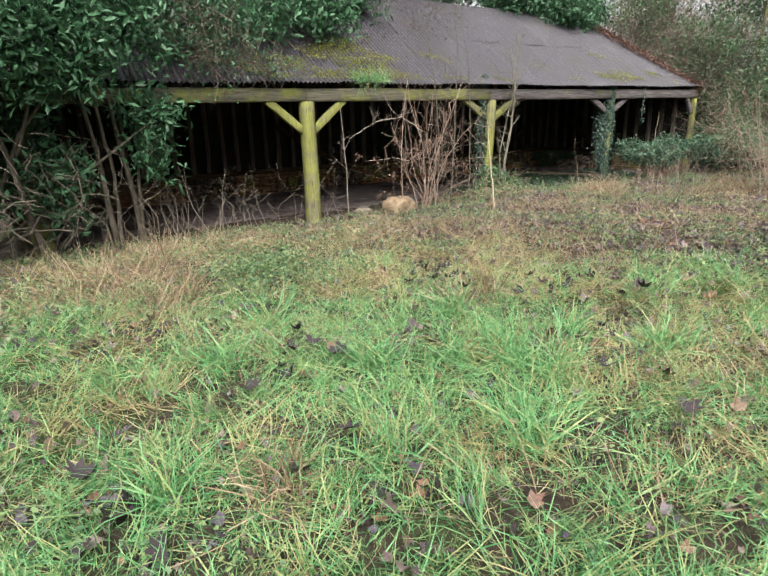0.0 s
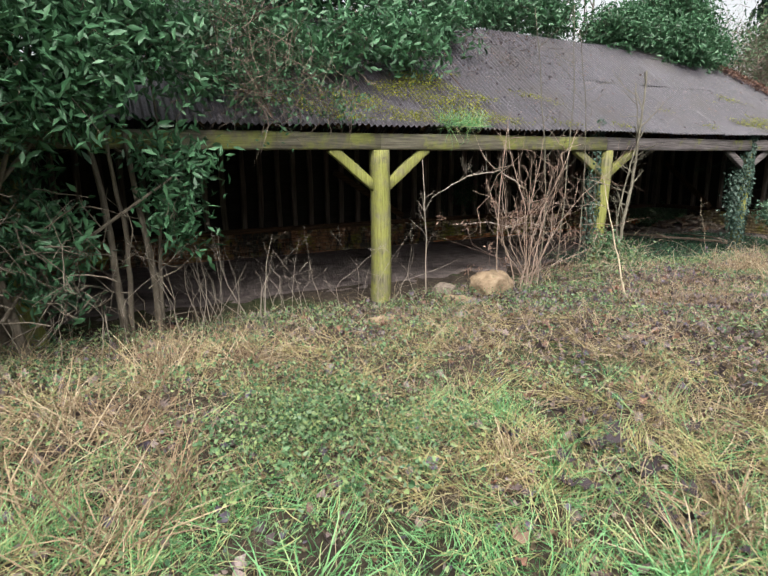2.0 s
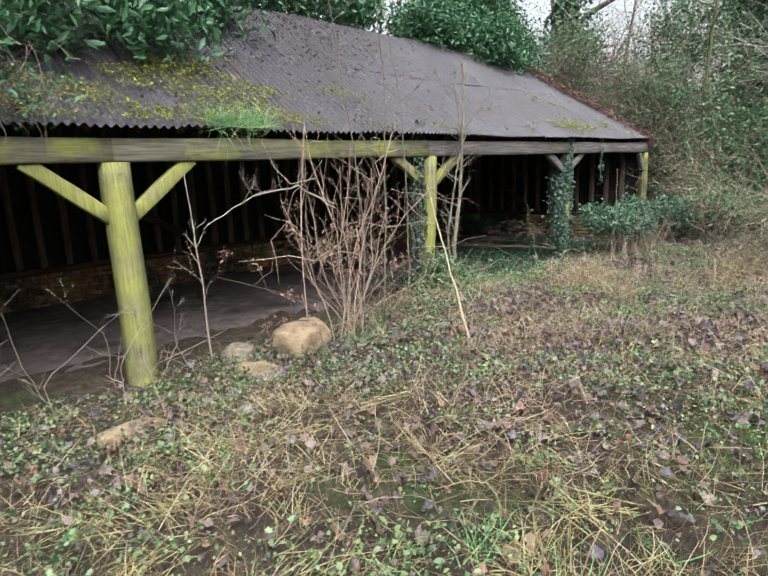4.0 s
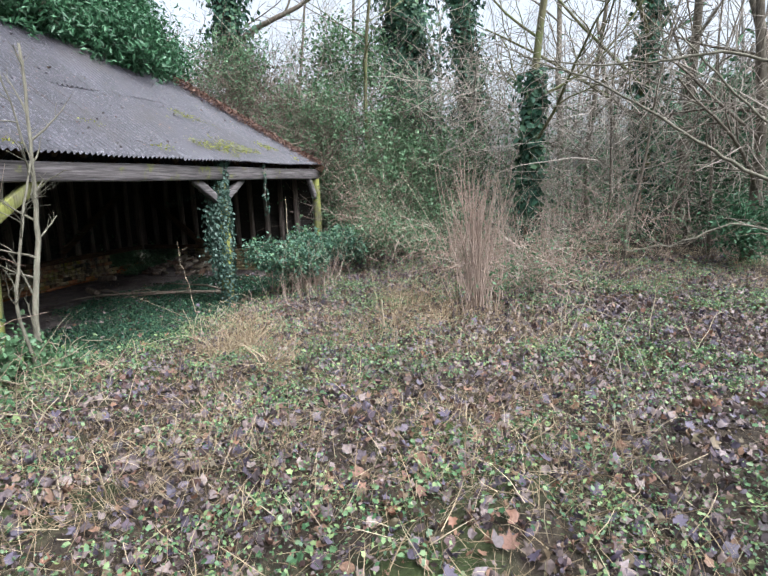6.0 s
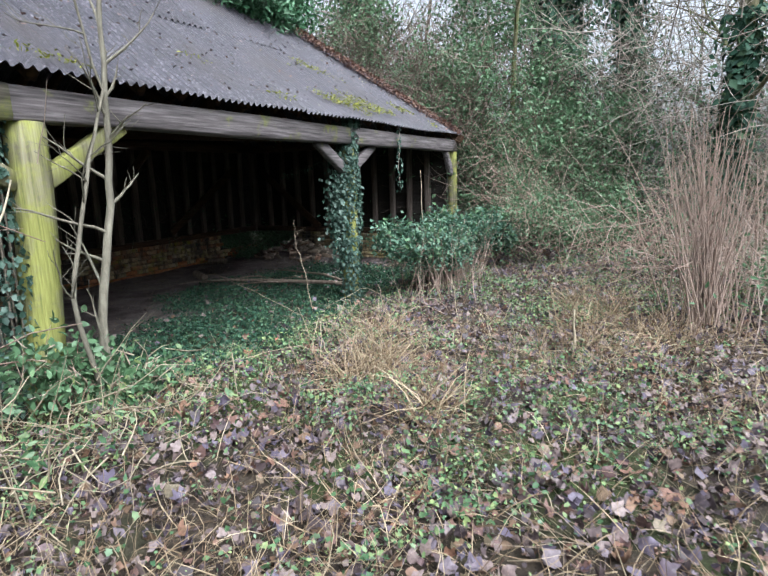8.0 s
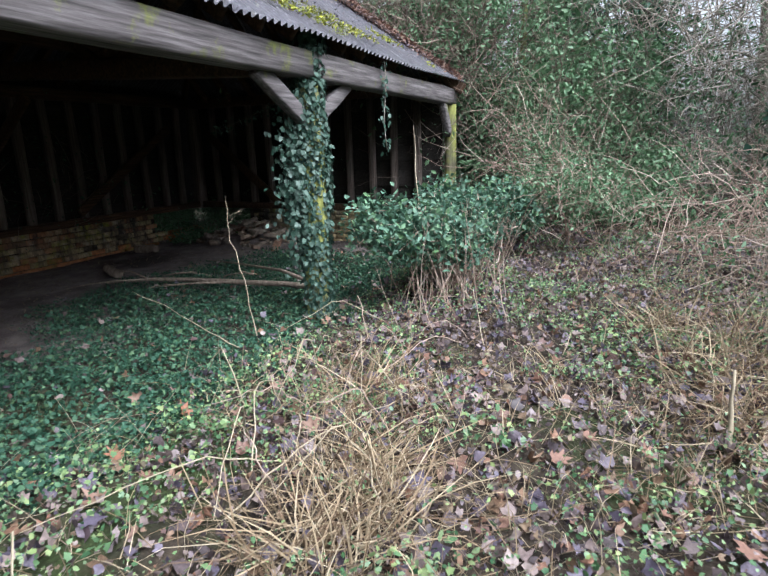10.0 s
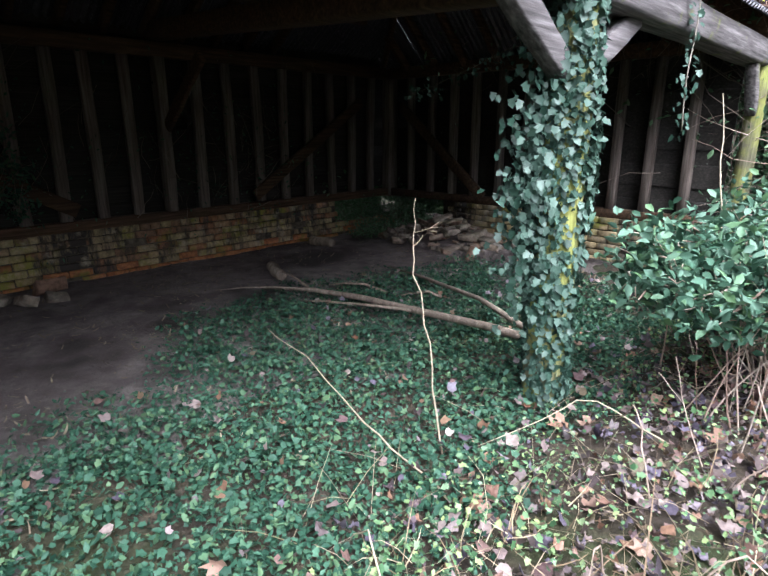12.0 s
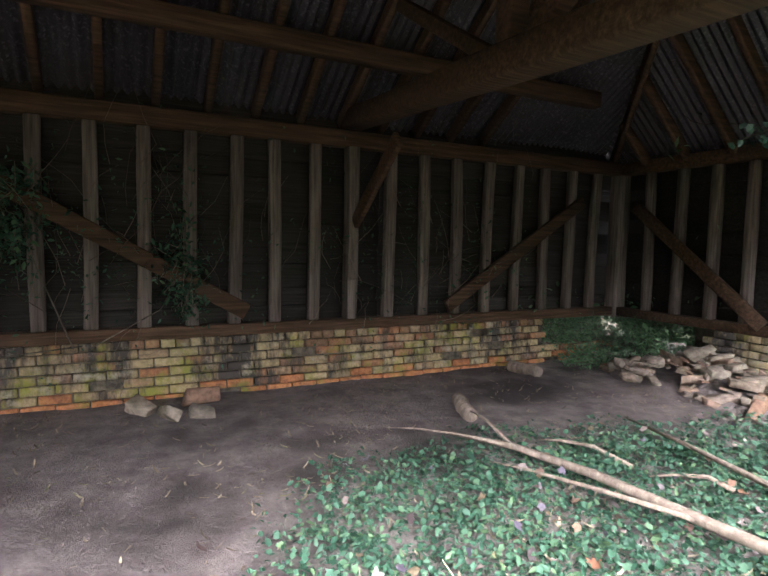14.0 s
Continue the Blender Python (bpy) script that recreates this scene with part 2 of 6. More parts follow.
M_LITTER = leafy("fallen_sycamore_leaves", [(0.045, 0.034, 0.037), (0.11, 0.082, 0.085), (0.23, 0.172, 0.163), (0.3, 0.235, 0.215), (0.16, 0.135, 0.18), (0.07, 0.057, 0.086), (0.26, 0.14, 0.092), (0.16, 0.135, 0.087)], 0.5, 0.1, 0.6)
M_STEMS = leafy("dull_dead_stems", [(0.09, 0.07, 0.05), (0.22, 0.17, 0.12), (0.36, 0.29, 0.21), (0.17, 0.16, 0.08)], 0.75, 0.0, 0.4)
M_PALELEAF = leafy("pinkish_dry_leaves", [(0.17, 0.1, 0.075), (0.29, 0.19, 0.145), (0.25, 0.1, 0.055)], 0.6, 0.15, 0.3)
M_IVY = leafy("dark_ivy_leaves", [(0.014, 0.042, 0.026), (0.032, 0.085, 0.053), (0.058, 0.13, 0.083), (0.095, 0.16, 0.078)], 0.58, 0.15, 0.3, 0.22)
M_POSTIVY = leafy("waxy_post_ivy", [(0.012, 0.033, 0.022), (0.03, 0.068, 0.048), (0.062, 0.115, 0.086), (0.1, 0.155, 0.125)], 0.5, 0.1, 0.25, 0.3)
M_HOLLY = leafy("glossy_bush_leaves", [(0.025, 0.06, 0.035), (0.06, 0.13, 0.085), (0.13, 0.22, 0.16), (0.1, 0.19, 0.08)], 0.5, 0.15, 0.25, 0.25)
M_LAUREL = leafy("evergreen_leaves", [(0.02, 0.06, 0.028), (0.048, 0.135, 0.062), (0.1, 0.22, 0.115)], 0.42, 0.15, 0.25)
M_BRAMBLE = leafy("bramble_leaves", [(0.05, 0.1, 0.045), (0.1, 0.195, 0.095), (0.19, 0.3, 0.17)], 0.45, 0.25, 0.3)
M_WOODS = leafy("far_bark", [(0.09, 0.082, 0.072), (0.17, 0.158, 0.14), (0.26, 0.245, 0.225)], 0.9, 0, 0.3)
M_SEED = leafy("brown_seed_heads", [(0.13, 0.08, 0.06), (0.27, 0.18, 0.14)], 0.85, 0.1, 0.4)
M_HIPLEAF = leafy("red_brown_dead_leaves", [(0.07, 0.04, 0.035), (0.16, 0.085, 0.065), (0.25, 0.14, 0.1), (0.3, 0.22, 0.17)], 0.7, 0.1, 0.5)
M_MOSS = leafy("yellow_green_moss", [(0.11, 0.14, 0.015), (0.26, 0.28, 0.03), (0.42, 0.42, 0.06)], 0.9, 0.1, 0.5)

# ---- mesh helpers ----
rng = np.random.default_rng(7)


class Geo:
    """Gathers vertices and faces, and makes one mesh of them."""

    def __init__(self):
        self.v, self.f, self.n = [], [], 0

    def add(self, v, f):
        v, f = np.asarray(v, float), np.asarray(f, int)
        self.v.append(v)
        self.f.append(f + self.n)
        self.n += len(v)

    def mesh(self, name, smooth=False, shift=(0, 0, 0)):
        me = bpy.data.meshes.new(name)
        v = np.concatenate(self.v) - np.asarray(shift)
        loops = np.concatenate([f.ravel() for f in self.f])
        totals = np.concatenate([np.full(len(f), f.shape[1]) for f in self.f])
        starts = np.concatenate([[0], np.cumsum(totals)[:-1]])
        me.vertices.add(len(v))
        me.vertices.foreach_set("co", v.ravel())
        me.loops.add(len(loops))
        me.loops.foreach_set("vertex_index", loops)
        me.polygons.add(len(totals))
        me.polygons.foreach_set("loop_start", starts)
        me.polygons.foreach_set("loop_total", totals)
        if smooth:
            me.polygons.foreach_set("use_smooth", np.ones(len(totals), bool))
        me.update(calc_edges=True)
        return me

    def tube(self, pts, radii, sides=5, caps=True):
        pts = np.asarray(pts, float)
        radii = np.broadcast_to(np.asarray(radii, float), (len(pts),))
        d = np.gradient(pts, axis=0)
        d /= np.linalg.norm(d, axis=1)[:, None] + 1e-9
        ref = np.array([0.31, 0.17, 0.93]) if abs(d[0, 2]) < 0.9 else np.array([0.95, 0.2, 0.1])
        a = np.cross(d, ref)
        a /= np.linalg.norm(a, axis=1)[:, None] + 1e-9
        c = np.cross(d, a)
        th = np.arange(sides) * 2 * np.pi / sides
        ring = a[:, None] * np.cos(th)[None, :, None] + c[:, None] * np.sin(th)[None, :, None]
        v = (pts[:, None] + ring * radii[:, None, None]).reshape(-1, 3)
        i = np.arange(len(pts) - 1)[:, None] * sides
        j = np.arange(sides)[None]
        k = (j + 1) % sides
        f = np.stack([i + j, i + k, i + sides + k, i + sides + j], -1).reshape(-1, 4)
        self.add(v, f)
        if caps:
            self.f.append(np.array([list(range(sides))[::-1]]) + self.n - len(v))
            self.f.append(np.array([list(range(sides))]) + self.n - sides)

    def scatter(self, tv, tf, pos, rot, size):
        """Copies of the template tv, tf at each pos, turned by rot (n, 3, 3) and sized."""
        if len(pos) == 0:
            return
        size = np.asarray(size, float)
        if size.ndim == 1:
            size = size[:, None]
        v = np.einsum("nij,nkj->nki", rot, tv[None] * size[:, None, :]) + pos[:, None]
        f = tf[None] + (np.arange(len(pos)) * len(tv))[:, None, None]
        self.add(v.reshape(-1, 3), f.reshape(-1, tf.shape[1]))

    def box(self, lo, hi, m=None, bevel=0.0):
        lo, hi = np.asarray(lo, float), np.asarray(hi, float)
        bm = bmesh.new()
        bmesh.ops.create_cube(bm, size=1)
        for q in bm.verts:
            q.co = [lo[i] + (q.co[i] + 0.5) * (hi[i] - lo[i]) for i in range(3)]
        if bevel:
            bmesh.ops.bevel(bm, geom=bm.edges[:], offset=bevel, segments=1, affect="EDGES", profile=0.5)
        self.bm(bm, m)

    def bm(self, bm, m=None):
        bmesh.ops.triangulate(bm, faces=bm.faces[:])
        bm.verts.ensure_lookup_table()
        bm.verts.index_update()
        v = np.array([tuple((m @ q.co) if m else q.co) for q in bm.verts])
        self.add(v, np.array([[q.index for q in f.verts] for f in bm.faces]))
        bm.free()


JOINED = ("leaves", "crown", "shoots", "branches", "stems", "twigs", "ivy_leaves", "seed_heads", "flower_stalks", "side_growth", "runner_leaves")


def part(name, geo, material, parent=None, label="", smooth=False):
    """One mesh object; under a thing or a part where parent is given. Places are in the world."""
    me = geo if isinstance(geo, bpy.types.Mesh) else geo.mesh(name, smooth)
    if not me.materials:
        me.materials.append(material)
    ob = new(name, me)
    if parent is not None:
        ob.parent = parent
        if parent.parent is None:
            ob.matrix_parent_inverse = Matrix.Translation(-parent.location)
    if name in JOINED:
        tagged(ob, kind="stuff")
    if label:
        tagged(ob, label)
    return ob


def thing(name, base, label, category, group="", kind=""):
    ob = new(name)
    ob.location = base
    ob.empty_display_size = 0.1
    return tagged(ob, label, category, group, kind)


def frames_of(nrm, spin):
    """Rotations whose z lies along nrm, spun about it."""
    z = nrm / (np.linalg.norm(nrm, axis=1)[:, None] + 1e-9)
    ref = np.where(np.abs(z[:, 2:3]) < 0.95, [[0.0, 0, 1]], [[1.0, 0, 0]])
    x = np.cross(ref, z)
    x /= np.linalg.norm(x, axis=1)[:, None] + 1e-9
    y = np.cross(z, x)
    c, s = np.cos(spin)[:, None], np.sin(spin)[:, None]
    return np.stack([x * c + y * s, -x * s + y * c, z], -1)


def any_way(n, up=1.0, wild=0.6):
    """Normals that lean about the upright."""
    v = rng.normal(0, wild, (n, 3))
    v[:, 2] += up
    return v


def blob_noise(x, y, s, k=0.0):
    x, y = x * s + k, y * s - 1.7 * k
    return (np.sin(x * 1.3 + 1.1 * np.sin(y * 0.9 + k)) + np.sin(y * 1.7 - 0.8 * x + 2.1 * np.sin(x * 0.6)) + np.sin((x + y) * 2.3 + k * 3)) / 3


def gz(x, y):
    """Height of the ground: a trodden floor in the barn, a low bank rising in front of it."""
    x, y = np.asarray(x, float), np.asarray(y, float)
    amp = 0.24 - 0.12 * np.clip((x - 3) / 3, 0, 1)
    h = 0.03 + amp * (1 - np.exp(-(np.clip(0.7 - y, 0, 50) / 2.2) ** 1.5))
    h = h + 0.1 * np.exp(-((x + 4.2) ** 2) / 5 - (y + 2.4) ** 2 / 2) + 0.12 * np.exp(-((x - 4.1) / 1.1) ** 2 - ((y + 0.35) / 0.7) ** 2)
    inside = np.clip((y - 0.2) / 0.9, 0, 1)
    h = h + (1 - inside) * (0.035 * blob_noise(x, y, 1.3) + 0.02 * blob_noise(x, y, 3.7, 2.0)) + inside * 0.012 * blob_noise(x, y, 2.0)
    return h + np.clip(x - 12, 0, 40) * 0.03 + np.clip(-x - 6, 0, 40) * 0.02


# leaf and blade templates, one unit long, growing along +y
IVY_V = np.array([(0, 0, 0), (0.4, 0.0, 0.06), (0.27, 0.27, 0.02), (0.42, 0.5, 0.05), (0, 1, -0.08), (-0.42, 0.5, 0.05), (-0.27, 0.27, 0.02), (-0.4, 0.0, 0.06), (0, 0.36, -0.05)])
IVY_F = np.array([(0, 1, 8), (1, 2, 8), (2, 3, 8), (3, 4, 8), (4, 5, 8), (5, 6, 8), (6, 7, 8), (7, 0, 8)])
LEAF_V = np.array([(0, 0, 0), (0.2, 0.35, 0.06), (0.15, 0.7, 0.03), (0, 1, -0.1), (-0.15, 0.7, 0.03), (-0.2, 0.35, 0.06), (0, 0.5, -0.02)])
LEAF_F = np.array([(0, 1, 6), (1, 2, 6), (2, 3, 6), (3, 4, 6), (4, 5, 6), (5, 0, 6)])
LANCE_V = np.array([(0, 0, 0), (0.17, 0.45, 0.06), (0, 1, -0.06), (-0.17, 0.45, 0.06)])
LANCE_F = np.array([(0, 1, 2), (0, 2, 3)])
CRUMB_V = np.array([(0, 0, 0.05), (0.3, 0.1, 0.0), (0.46, 0.45, 0.14), (0.18, 0.62, 0.02), (0.1, 1, 0.12), (-0.2, 0.7, 0.0), (-0.42, 0.5, 0.16), (-0.3, 0.15, 0.02), (0.02, 0.45, 0.09)])
CRUMB_F = np.array([(i, (i + 1) % 8, 8) for i in range(8)])
MAPLE_V = np.array([(0, 0, 0), (0.22, -0.05, 0.1), (0.52, 0.2, 0.16), (0.25, 0.35, 0.04), (0.42, 0.7, 0.14), (0.12, 0.62, 0.0), (0, 1, 0.1), (-0.12, 0.62, 0.02), (-0.45, 0.66, 0.2), (-0.25, 0.35, 0.03), (-0.5, 0.16, 0.1), (-0.2, -0.05, 0.08), (0, 0.35, -0.05)])
MAPLE_F = np.array([(i, (i + 1) % 12, 12) for i in range(12)])
BLADE_V = np.array([(-0.5, 0, 0), (0.5, 0, 0), (0.42, 0.42, 0.06), (-0.42, 0.42, 0.06), (0.3, 0.72, 0.26), (-0.3, 0.72, 0.26), (0, 0.84, 0.6)])
BLADE_F = np.array([(0, 1, 2), (0, 2, 3), (3, 2, 4), (3, 4, 5), (5, 4, 6)])


def lay(pos, size, lean=0.45):
    """Rotations for leaves lying on the ground."""
    return frames_of(any_way(len(pos), 1.0, lean), rng.uniform(0, 6.283, len(pos)))


def stand(n, lean):
    """Rotations for blades that grow upward along their y, leaning by about `lean`."""
    d = any_way(n, 1.0, lean)
    d /= np.linalg.norm(d, axis=1)[:, None]
    a = rng.uniform(0, 6.283, n)
    side = np.stack([np.cos(a), np.sin(a), np.zeros(n)], 1)
    x = np.cross(d, side)
    x /= np.linalg.norm(x, axis=1)[:, None] + 1e-9
    return np.stack([x, d, np.cross(x, d)], -1)


def field(n, x0, x1, y0, y1, keep):
    x, y = rng.uniform(x0, x1, n), rng.uniform(y0, y1, n)
    k = rng.uniform(0, 1, n) < keep(x, y)
    x, y = x[k], y[k]
    return np.stack([x, y, gz(x, y)], 1)


def bend_path(p, d, length, n, curl, drop=0.0):
    """A wandering line from p along d."""
    pts, d = [np.array(p, float)], np.array(d, float)
    d /= np.linalg.norm(d)
    for _ in range(n):
        d = d + rng.normal(0, curl, 3) + np.array([0, 0, -drop])
        d /= np.linalg.norm(d)
        pts.append(pts[-1] + d * length / n)
    return np.array(pts)


def grow(geo, p, d, length, radius, depth, kids, splay=0.6, curl=0.12, rise=0.1, sides=5, tips=None, start=0.3, shrink=0.55):
    """A limb with its side shoots; tips collects the places of the last shoots."""
    n = 6 if depth > 0 else 4
    pts = bend_path(p, d, length, n, curl, -rise * 0.3)
    rad = np.linspace(radius, max(radius * 0.35, 0.0015), n + 1)
    geo.tube(pts, rad, sides if depth > 0 else 3, caps=False)
    if tips is not None and depth == 0:
        tips.extend(pts[1:])
    if depth <= 0:
        return
    for i in range(kids):
        f = start + (1 - start) * (i + rng.uniform(0.2, 0.9)) / kids
        q = f * n
        k = min(int(q), n - 1)
        base = pts[k] + (pts[k + 1] - pts[k]) * (q - k)
        along = pts[k + 1] - pts[k]
        along /= np.linalg.norm(along)
        side = rng.normal(0, 1, 3)
        side -= along * side.dot(along)
        side /= np.linalg.norm(side) + 1e-9
        nd = along * (1 - splay * 0.5) + side * splay + np.array([0, 0, rise])
        grow(geo, base, nd, length * shrink * rng.uniform(0.6, 1.1) * (1.1 - 0.5 * f), rad[k] * 0.55, depth - 1, max(2, kids - 1), splay, curl * 1.2, rise, max(3, sides - 1), tips, 0.25, shrink)


def leaf_cloud(geo, centers, per, jitter, size, tv=LEAF_V, tf=LEAF_F, up=0.7, wild=0.8):
    tf = LANCE_F if len(tv) == 4 else tf
    c = np.repeat(np.asarray(centers, float), per, 0)
    c = c + rng.normal(0, jitter, c.shape)
    n = len(c)
    rot = frames_of(any_way(n, up, wild), rng.uniform(0, 6.283, n))
    geo.scatter(tv, tf, c, rot, rng.uniform(0.65, 1.25, n) * size)


def twig_mass(geo, center, radii, count, length, r=0.004, up=0.3, curl=0.25):
    """A tangle of bent twigs filling an uneven egg shape."""
    for _ in range(count):
        u = rng.normal(0, 0.5, 3)
        p = np.array(center) + u * np.array(radii)
        d = rng.normal(0, 1, 3) + np.array([0, 0, up])
        geo.tube(bend_path(p, d, length * rng.uniform(0.4, 1.2), 4, curl), r * np.array([1, 0.9, 0.75, 0.55, 0.3]) * rng.uniform(0.6, 1.4), 3, caps=False)

# ---- the ground: one sheet to the horizon, and the trodden floor on it ----
BX0, BX1, BY = -4.1, 11.65, 4.6   # barn: ends and back
xs = np.unique(np.concatenate([np.linspace(-400, -20, 14), np.linspace(-20, -8, 13), np.linspace(-8, 14, 150), np.linspace(14, 30, 17), np.linspace(30, 400, 14)]))
ys = np.unique(np.concatenate([np.linspace(-400, -20, 14), np.linspace(-20, -11, 10), np.linspace(-11, 5, 110), np.linspace(5, 25, 12), np.linspace(25, 400, 14)]))
X, Y = np.meshgrid(xs, ys)
near = (np.abs(X - 3) < 14) & (np.abs(Y + 3) < 9)
sunk = 0.08 * (np.clip((Y - 1.2) / 0.4, 0, 1) * (Y < BY + 0.2) * (X > BX0) * (X < BX1))
Zg = gz(np.clip(X, -40, 40), Y) - sunk + np.where(near, rng.normal(0, 0.012, X.shape), 0)
g = Geo()
ix, iy = np.meshgrid(np.arange(len(xs) - 1), np.arange(len(ys) - 1))
a = (iy * len(xs) + ix).ravel()
g.add(np.stack([X, Y, Zg], -1).reshape(-1, 3), np.stack([a, a + 1, a + 1 + len(xs), a + len(xs)], 1))
tagged(part("ground", g, M_GROUND, smooth=True), "rough ground of soil, litter and short growth", "ground", kind="structure")

xs = np.linspace(BX0, BX1, 90)
ys = np.linspace(0.75, BY, 30)
X, Y = np.meshgrid(xs, ys)
Y = Y + (Y < 0.76) * 0.25 * blob_noise(X, Y, 2.1)
edge = np.clip((Y - 0.8) / 0.5, 0, 1)
g = Geo()
ix, iy = np.meshgrid(np.arange(len(xs) - 1), np.arange(len(ys) - 1))
a = (iy * len(xs) + ix).ravel()
g.add(np.stack([X, Y, gz(X, Y) - 0.02 + 0.03 * edge + rng.normal(0, 0.004, X.shape)], -1).reshape(-1, 3), np.stack([a, a + 1, a + 1 + len(xs), a + len(xs)], 1))
tagged(part("floor", g, M_FLOOR, smooth=True), "bare trodden earth floor under the barn roof", "floor", kind="structure")

# ---- the barn ----
barn = thing("open_fronted_barn", (3.8, 2.2, 0), "derelict open-fronted timber barn with a corrugated hipped roof", "barn")
POSTS = [(-3.9, 0.0), (0.02, -0.02), (3.99, 0.0), (7.97, 0.02), (11.62, -0.03)]
BEAM_Z = 2.02
BRACE_Z = [1.5, 1.56, 1.66, 1.72, 1.62]


def squared(geo, p, q, w, h, bevel=0.012, roll=0.0, bow=0.0, cuts=5):
    """A squared timber from p to q, w wide and h deep, with softened edges and a slight bow."""
    p, q = Vector(p), Vector(q)
    ln = (q - p).length
    bm = bmesh.new()
    bmesh.ops.create_cube(bm, size=1)
    long_edges = [e for e in bm.edges if abs(e.verts[0].co.z - e.verts[1].co.z) > 0.5]
    bmesh.ops.bevel(bm, geom=long_edges, offset=0.08, segments=1, affect="EDGES", profile=0.5)
    zs = [e for e in bm.edges if abs(e.verts[0].co.z - e.verts[1].co.z) > 0.5]
    bmesh.ops.subdivide_edges(bm, edges=zs, cuts=cuts)
    k = rng.uniform(0, 6)
    for vv in bm.verts:
        s = vv.co.z + 0.5
        wob = 1 + 0.04 * math.sin(9 * s + k)
        vv.co = Vector((vv.co.x * w * wob, vv.co.y * h * wob + bow * math.sin(math.pi * s), s * ln))
    turn = (q - p).to_track_quat("Z", "Y").to_matrix().to_4x4()
    geo.bm(bm, Matrix.Translation(p) @ turn @ Matrix.Rotation(radians(roll), 4, "Z"))


def octagon_post(base, top, r0, r1):
    """A hewn post: a square with broad chamfers, tapering and a little crooked."""
    bm = bmesh.new()
    rings, n = [], 10
    for i in range(n + 1):
        s = i / n
        c = Vector(base).lerp(Vector(top), s) + Vector((0.012 * math.sin(5 * s + base[0]), 0.01 * math.cos(4 * s), 0))
        r = r0 + (r1 - r0) * s
        ring = []
        for k in range(8):
            a = math.pi / 8 + k * math.pi / 4
            e = 1.0 + (0.1 if k % 2 else 0.0)
            ring.append(bm.verts.new(c + Vector((math.cos(a) * r * 1.12 * e, math.sin(a) * r * 1.12 * e, 0))))
        rings.append(ring)
    for a, b2 in zip(rings, rings[1:]):
        for k in range(8):
            bm.faces.new((a[k], a[(k + 1) % 8], b2[(k + 1) % 8], b2[k]))
    bm.faces.new(rings[-1])
    return bm


LEAN = [0.0, 0.02, 0.1, 0.0, 0.02]
for (px, py), ln, foot in zip(POSTS, LEAN, BRACE_Z):
    r0, r1 = ((0.11, 0.102) if px < 2 else (0.1, 0.095)) if px < 11 else (0.075, 0.07)
    g = Geo()
    g.bm(octagon_post((px, py, -0.1), (px + ln, py, BEAM_Z), r0, r1))
    post = part("post", g, M_POST, barn, "hewn post green with algae")
    for sgn in (-1, 1):
        if (px > 11 and sgn > 0) or px < -3:
            continue
        run = 0.67 if px < 11 else 0.36
        lo = (px + ln * foot / BEAM_Z + sgn * 0.08, py, foot)
        hi = (px + ln + sgn * run, py, BEAM_Z + 0.02)
        g = Geo()
        squared(g, lo, hi, 0.09, 0.12)
        part("brace", g, M_POST if px < 7 else M_BEAM, post)

# eave beam in lengths, one over each bay, with the ends meeting over the posts
for (x0, _), (x1, _) in zip(POSTS, POSTS[1:]):
    g = Geo()
    squared(g, (x0 - (0.1 if x0 < 0 else 0), 0, BEAM_Z + 0.1), (x1 - 0.004 + (0.1 if x1 > 11 else 0), 0, BEAM_Z + 0.1), 0.2, 0.2, cuts=8)
    part("eave_beam", g, M_MOSSBEAM if x1 < 4.2 else M_BEAM, barn)

# roof frame: ridge, purlins, tie beams, rafters
RIDGE_Y, RIDGE_Z, EAVE_Y, EAVE_Z = 2.3, 4.12, -0.2, 2.24
SL = (RIDGE_Z - EAVE_Z) / (RIDGE_Y - EAVE_Y)
RX0, RX1 = -2.2, 9.75
EX0, EX1 = BX0 - 0.25, BX1 + 0.1
BACK_Y = BY + 0.36


def roof_z(y):
    return EAVE_Z + SL * ((y - EAVE_Y) if y < RIDGE_Y else (BACK_Y - y) * (RIDGE_Y - EAVE_Y) / (BACK_Y - RIDGE_Y))


g = Geo()
squared(g, (RX0, RIDGE_Y, RIDGE_Z - 0.16), (RX1, RIDGE_Y, RIDGE_Z - 0.16), 0.06, 0.18, cuts=8)
part("ridge_board", g, M_INNER, barn)
for py in (1.0, 3.9):
    g = Geo()
    squared(g, (RX0 - 0.8, py, roof_z(py) - 0.24), (RX1 + 0.7, py, roof_z(py) - 0.24), 0.12, 0.14, cuts=10, bow=0.03)
    part("purlin", g, M_INNER, barn, "sagging brown purlin")
for px in (-3.9, 0.1, 4.1, 8.1):
    g = Geo()
    squared(g, (px - 0.08, 0.1, BEAM_Z + 0.12), (px + 0.06, BY - 0.04, 2.42), 0.2, 0.17, cuts=6)
    part("tie_beam", g, M_INNER, barn, "heavy brown tie beam")
    g = Geo()
    squared(g, (px, RIDGE_Y, BEAM_Z + 0.2), (px, RIDGE_Y, RIDGE_Z - 0.25), 0.13, 0.13)
    part("king_post", g, M_INNER, barn)
    for s in (-1, 1):
        g = Geo()
        squared(g, (px, RIDGE_Y + s * 0.1, BEAM_Z + 0.3), (px, RIDGE_Y + s * 1.25, roof_z(RIDGE_Y + s * 1.25) - 0.2), 0.09, 0.09)
        part("strut", g, M_INNER, barn)
front = back = None
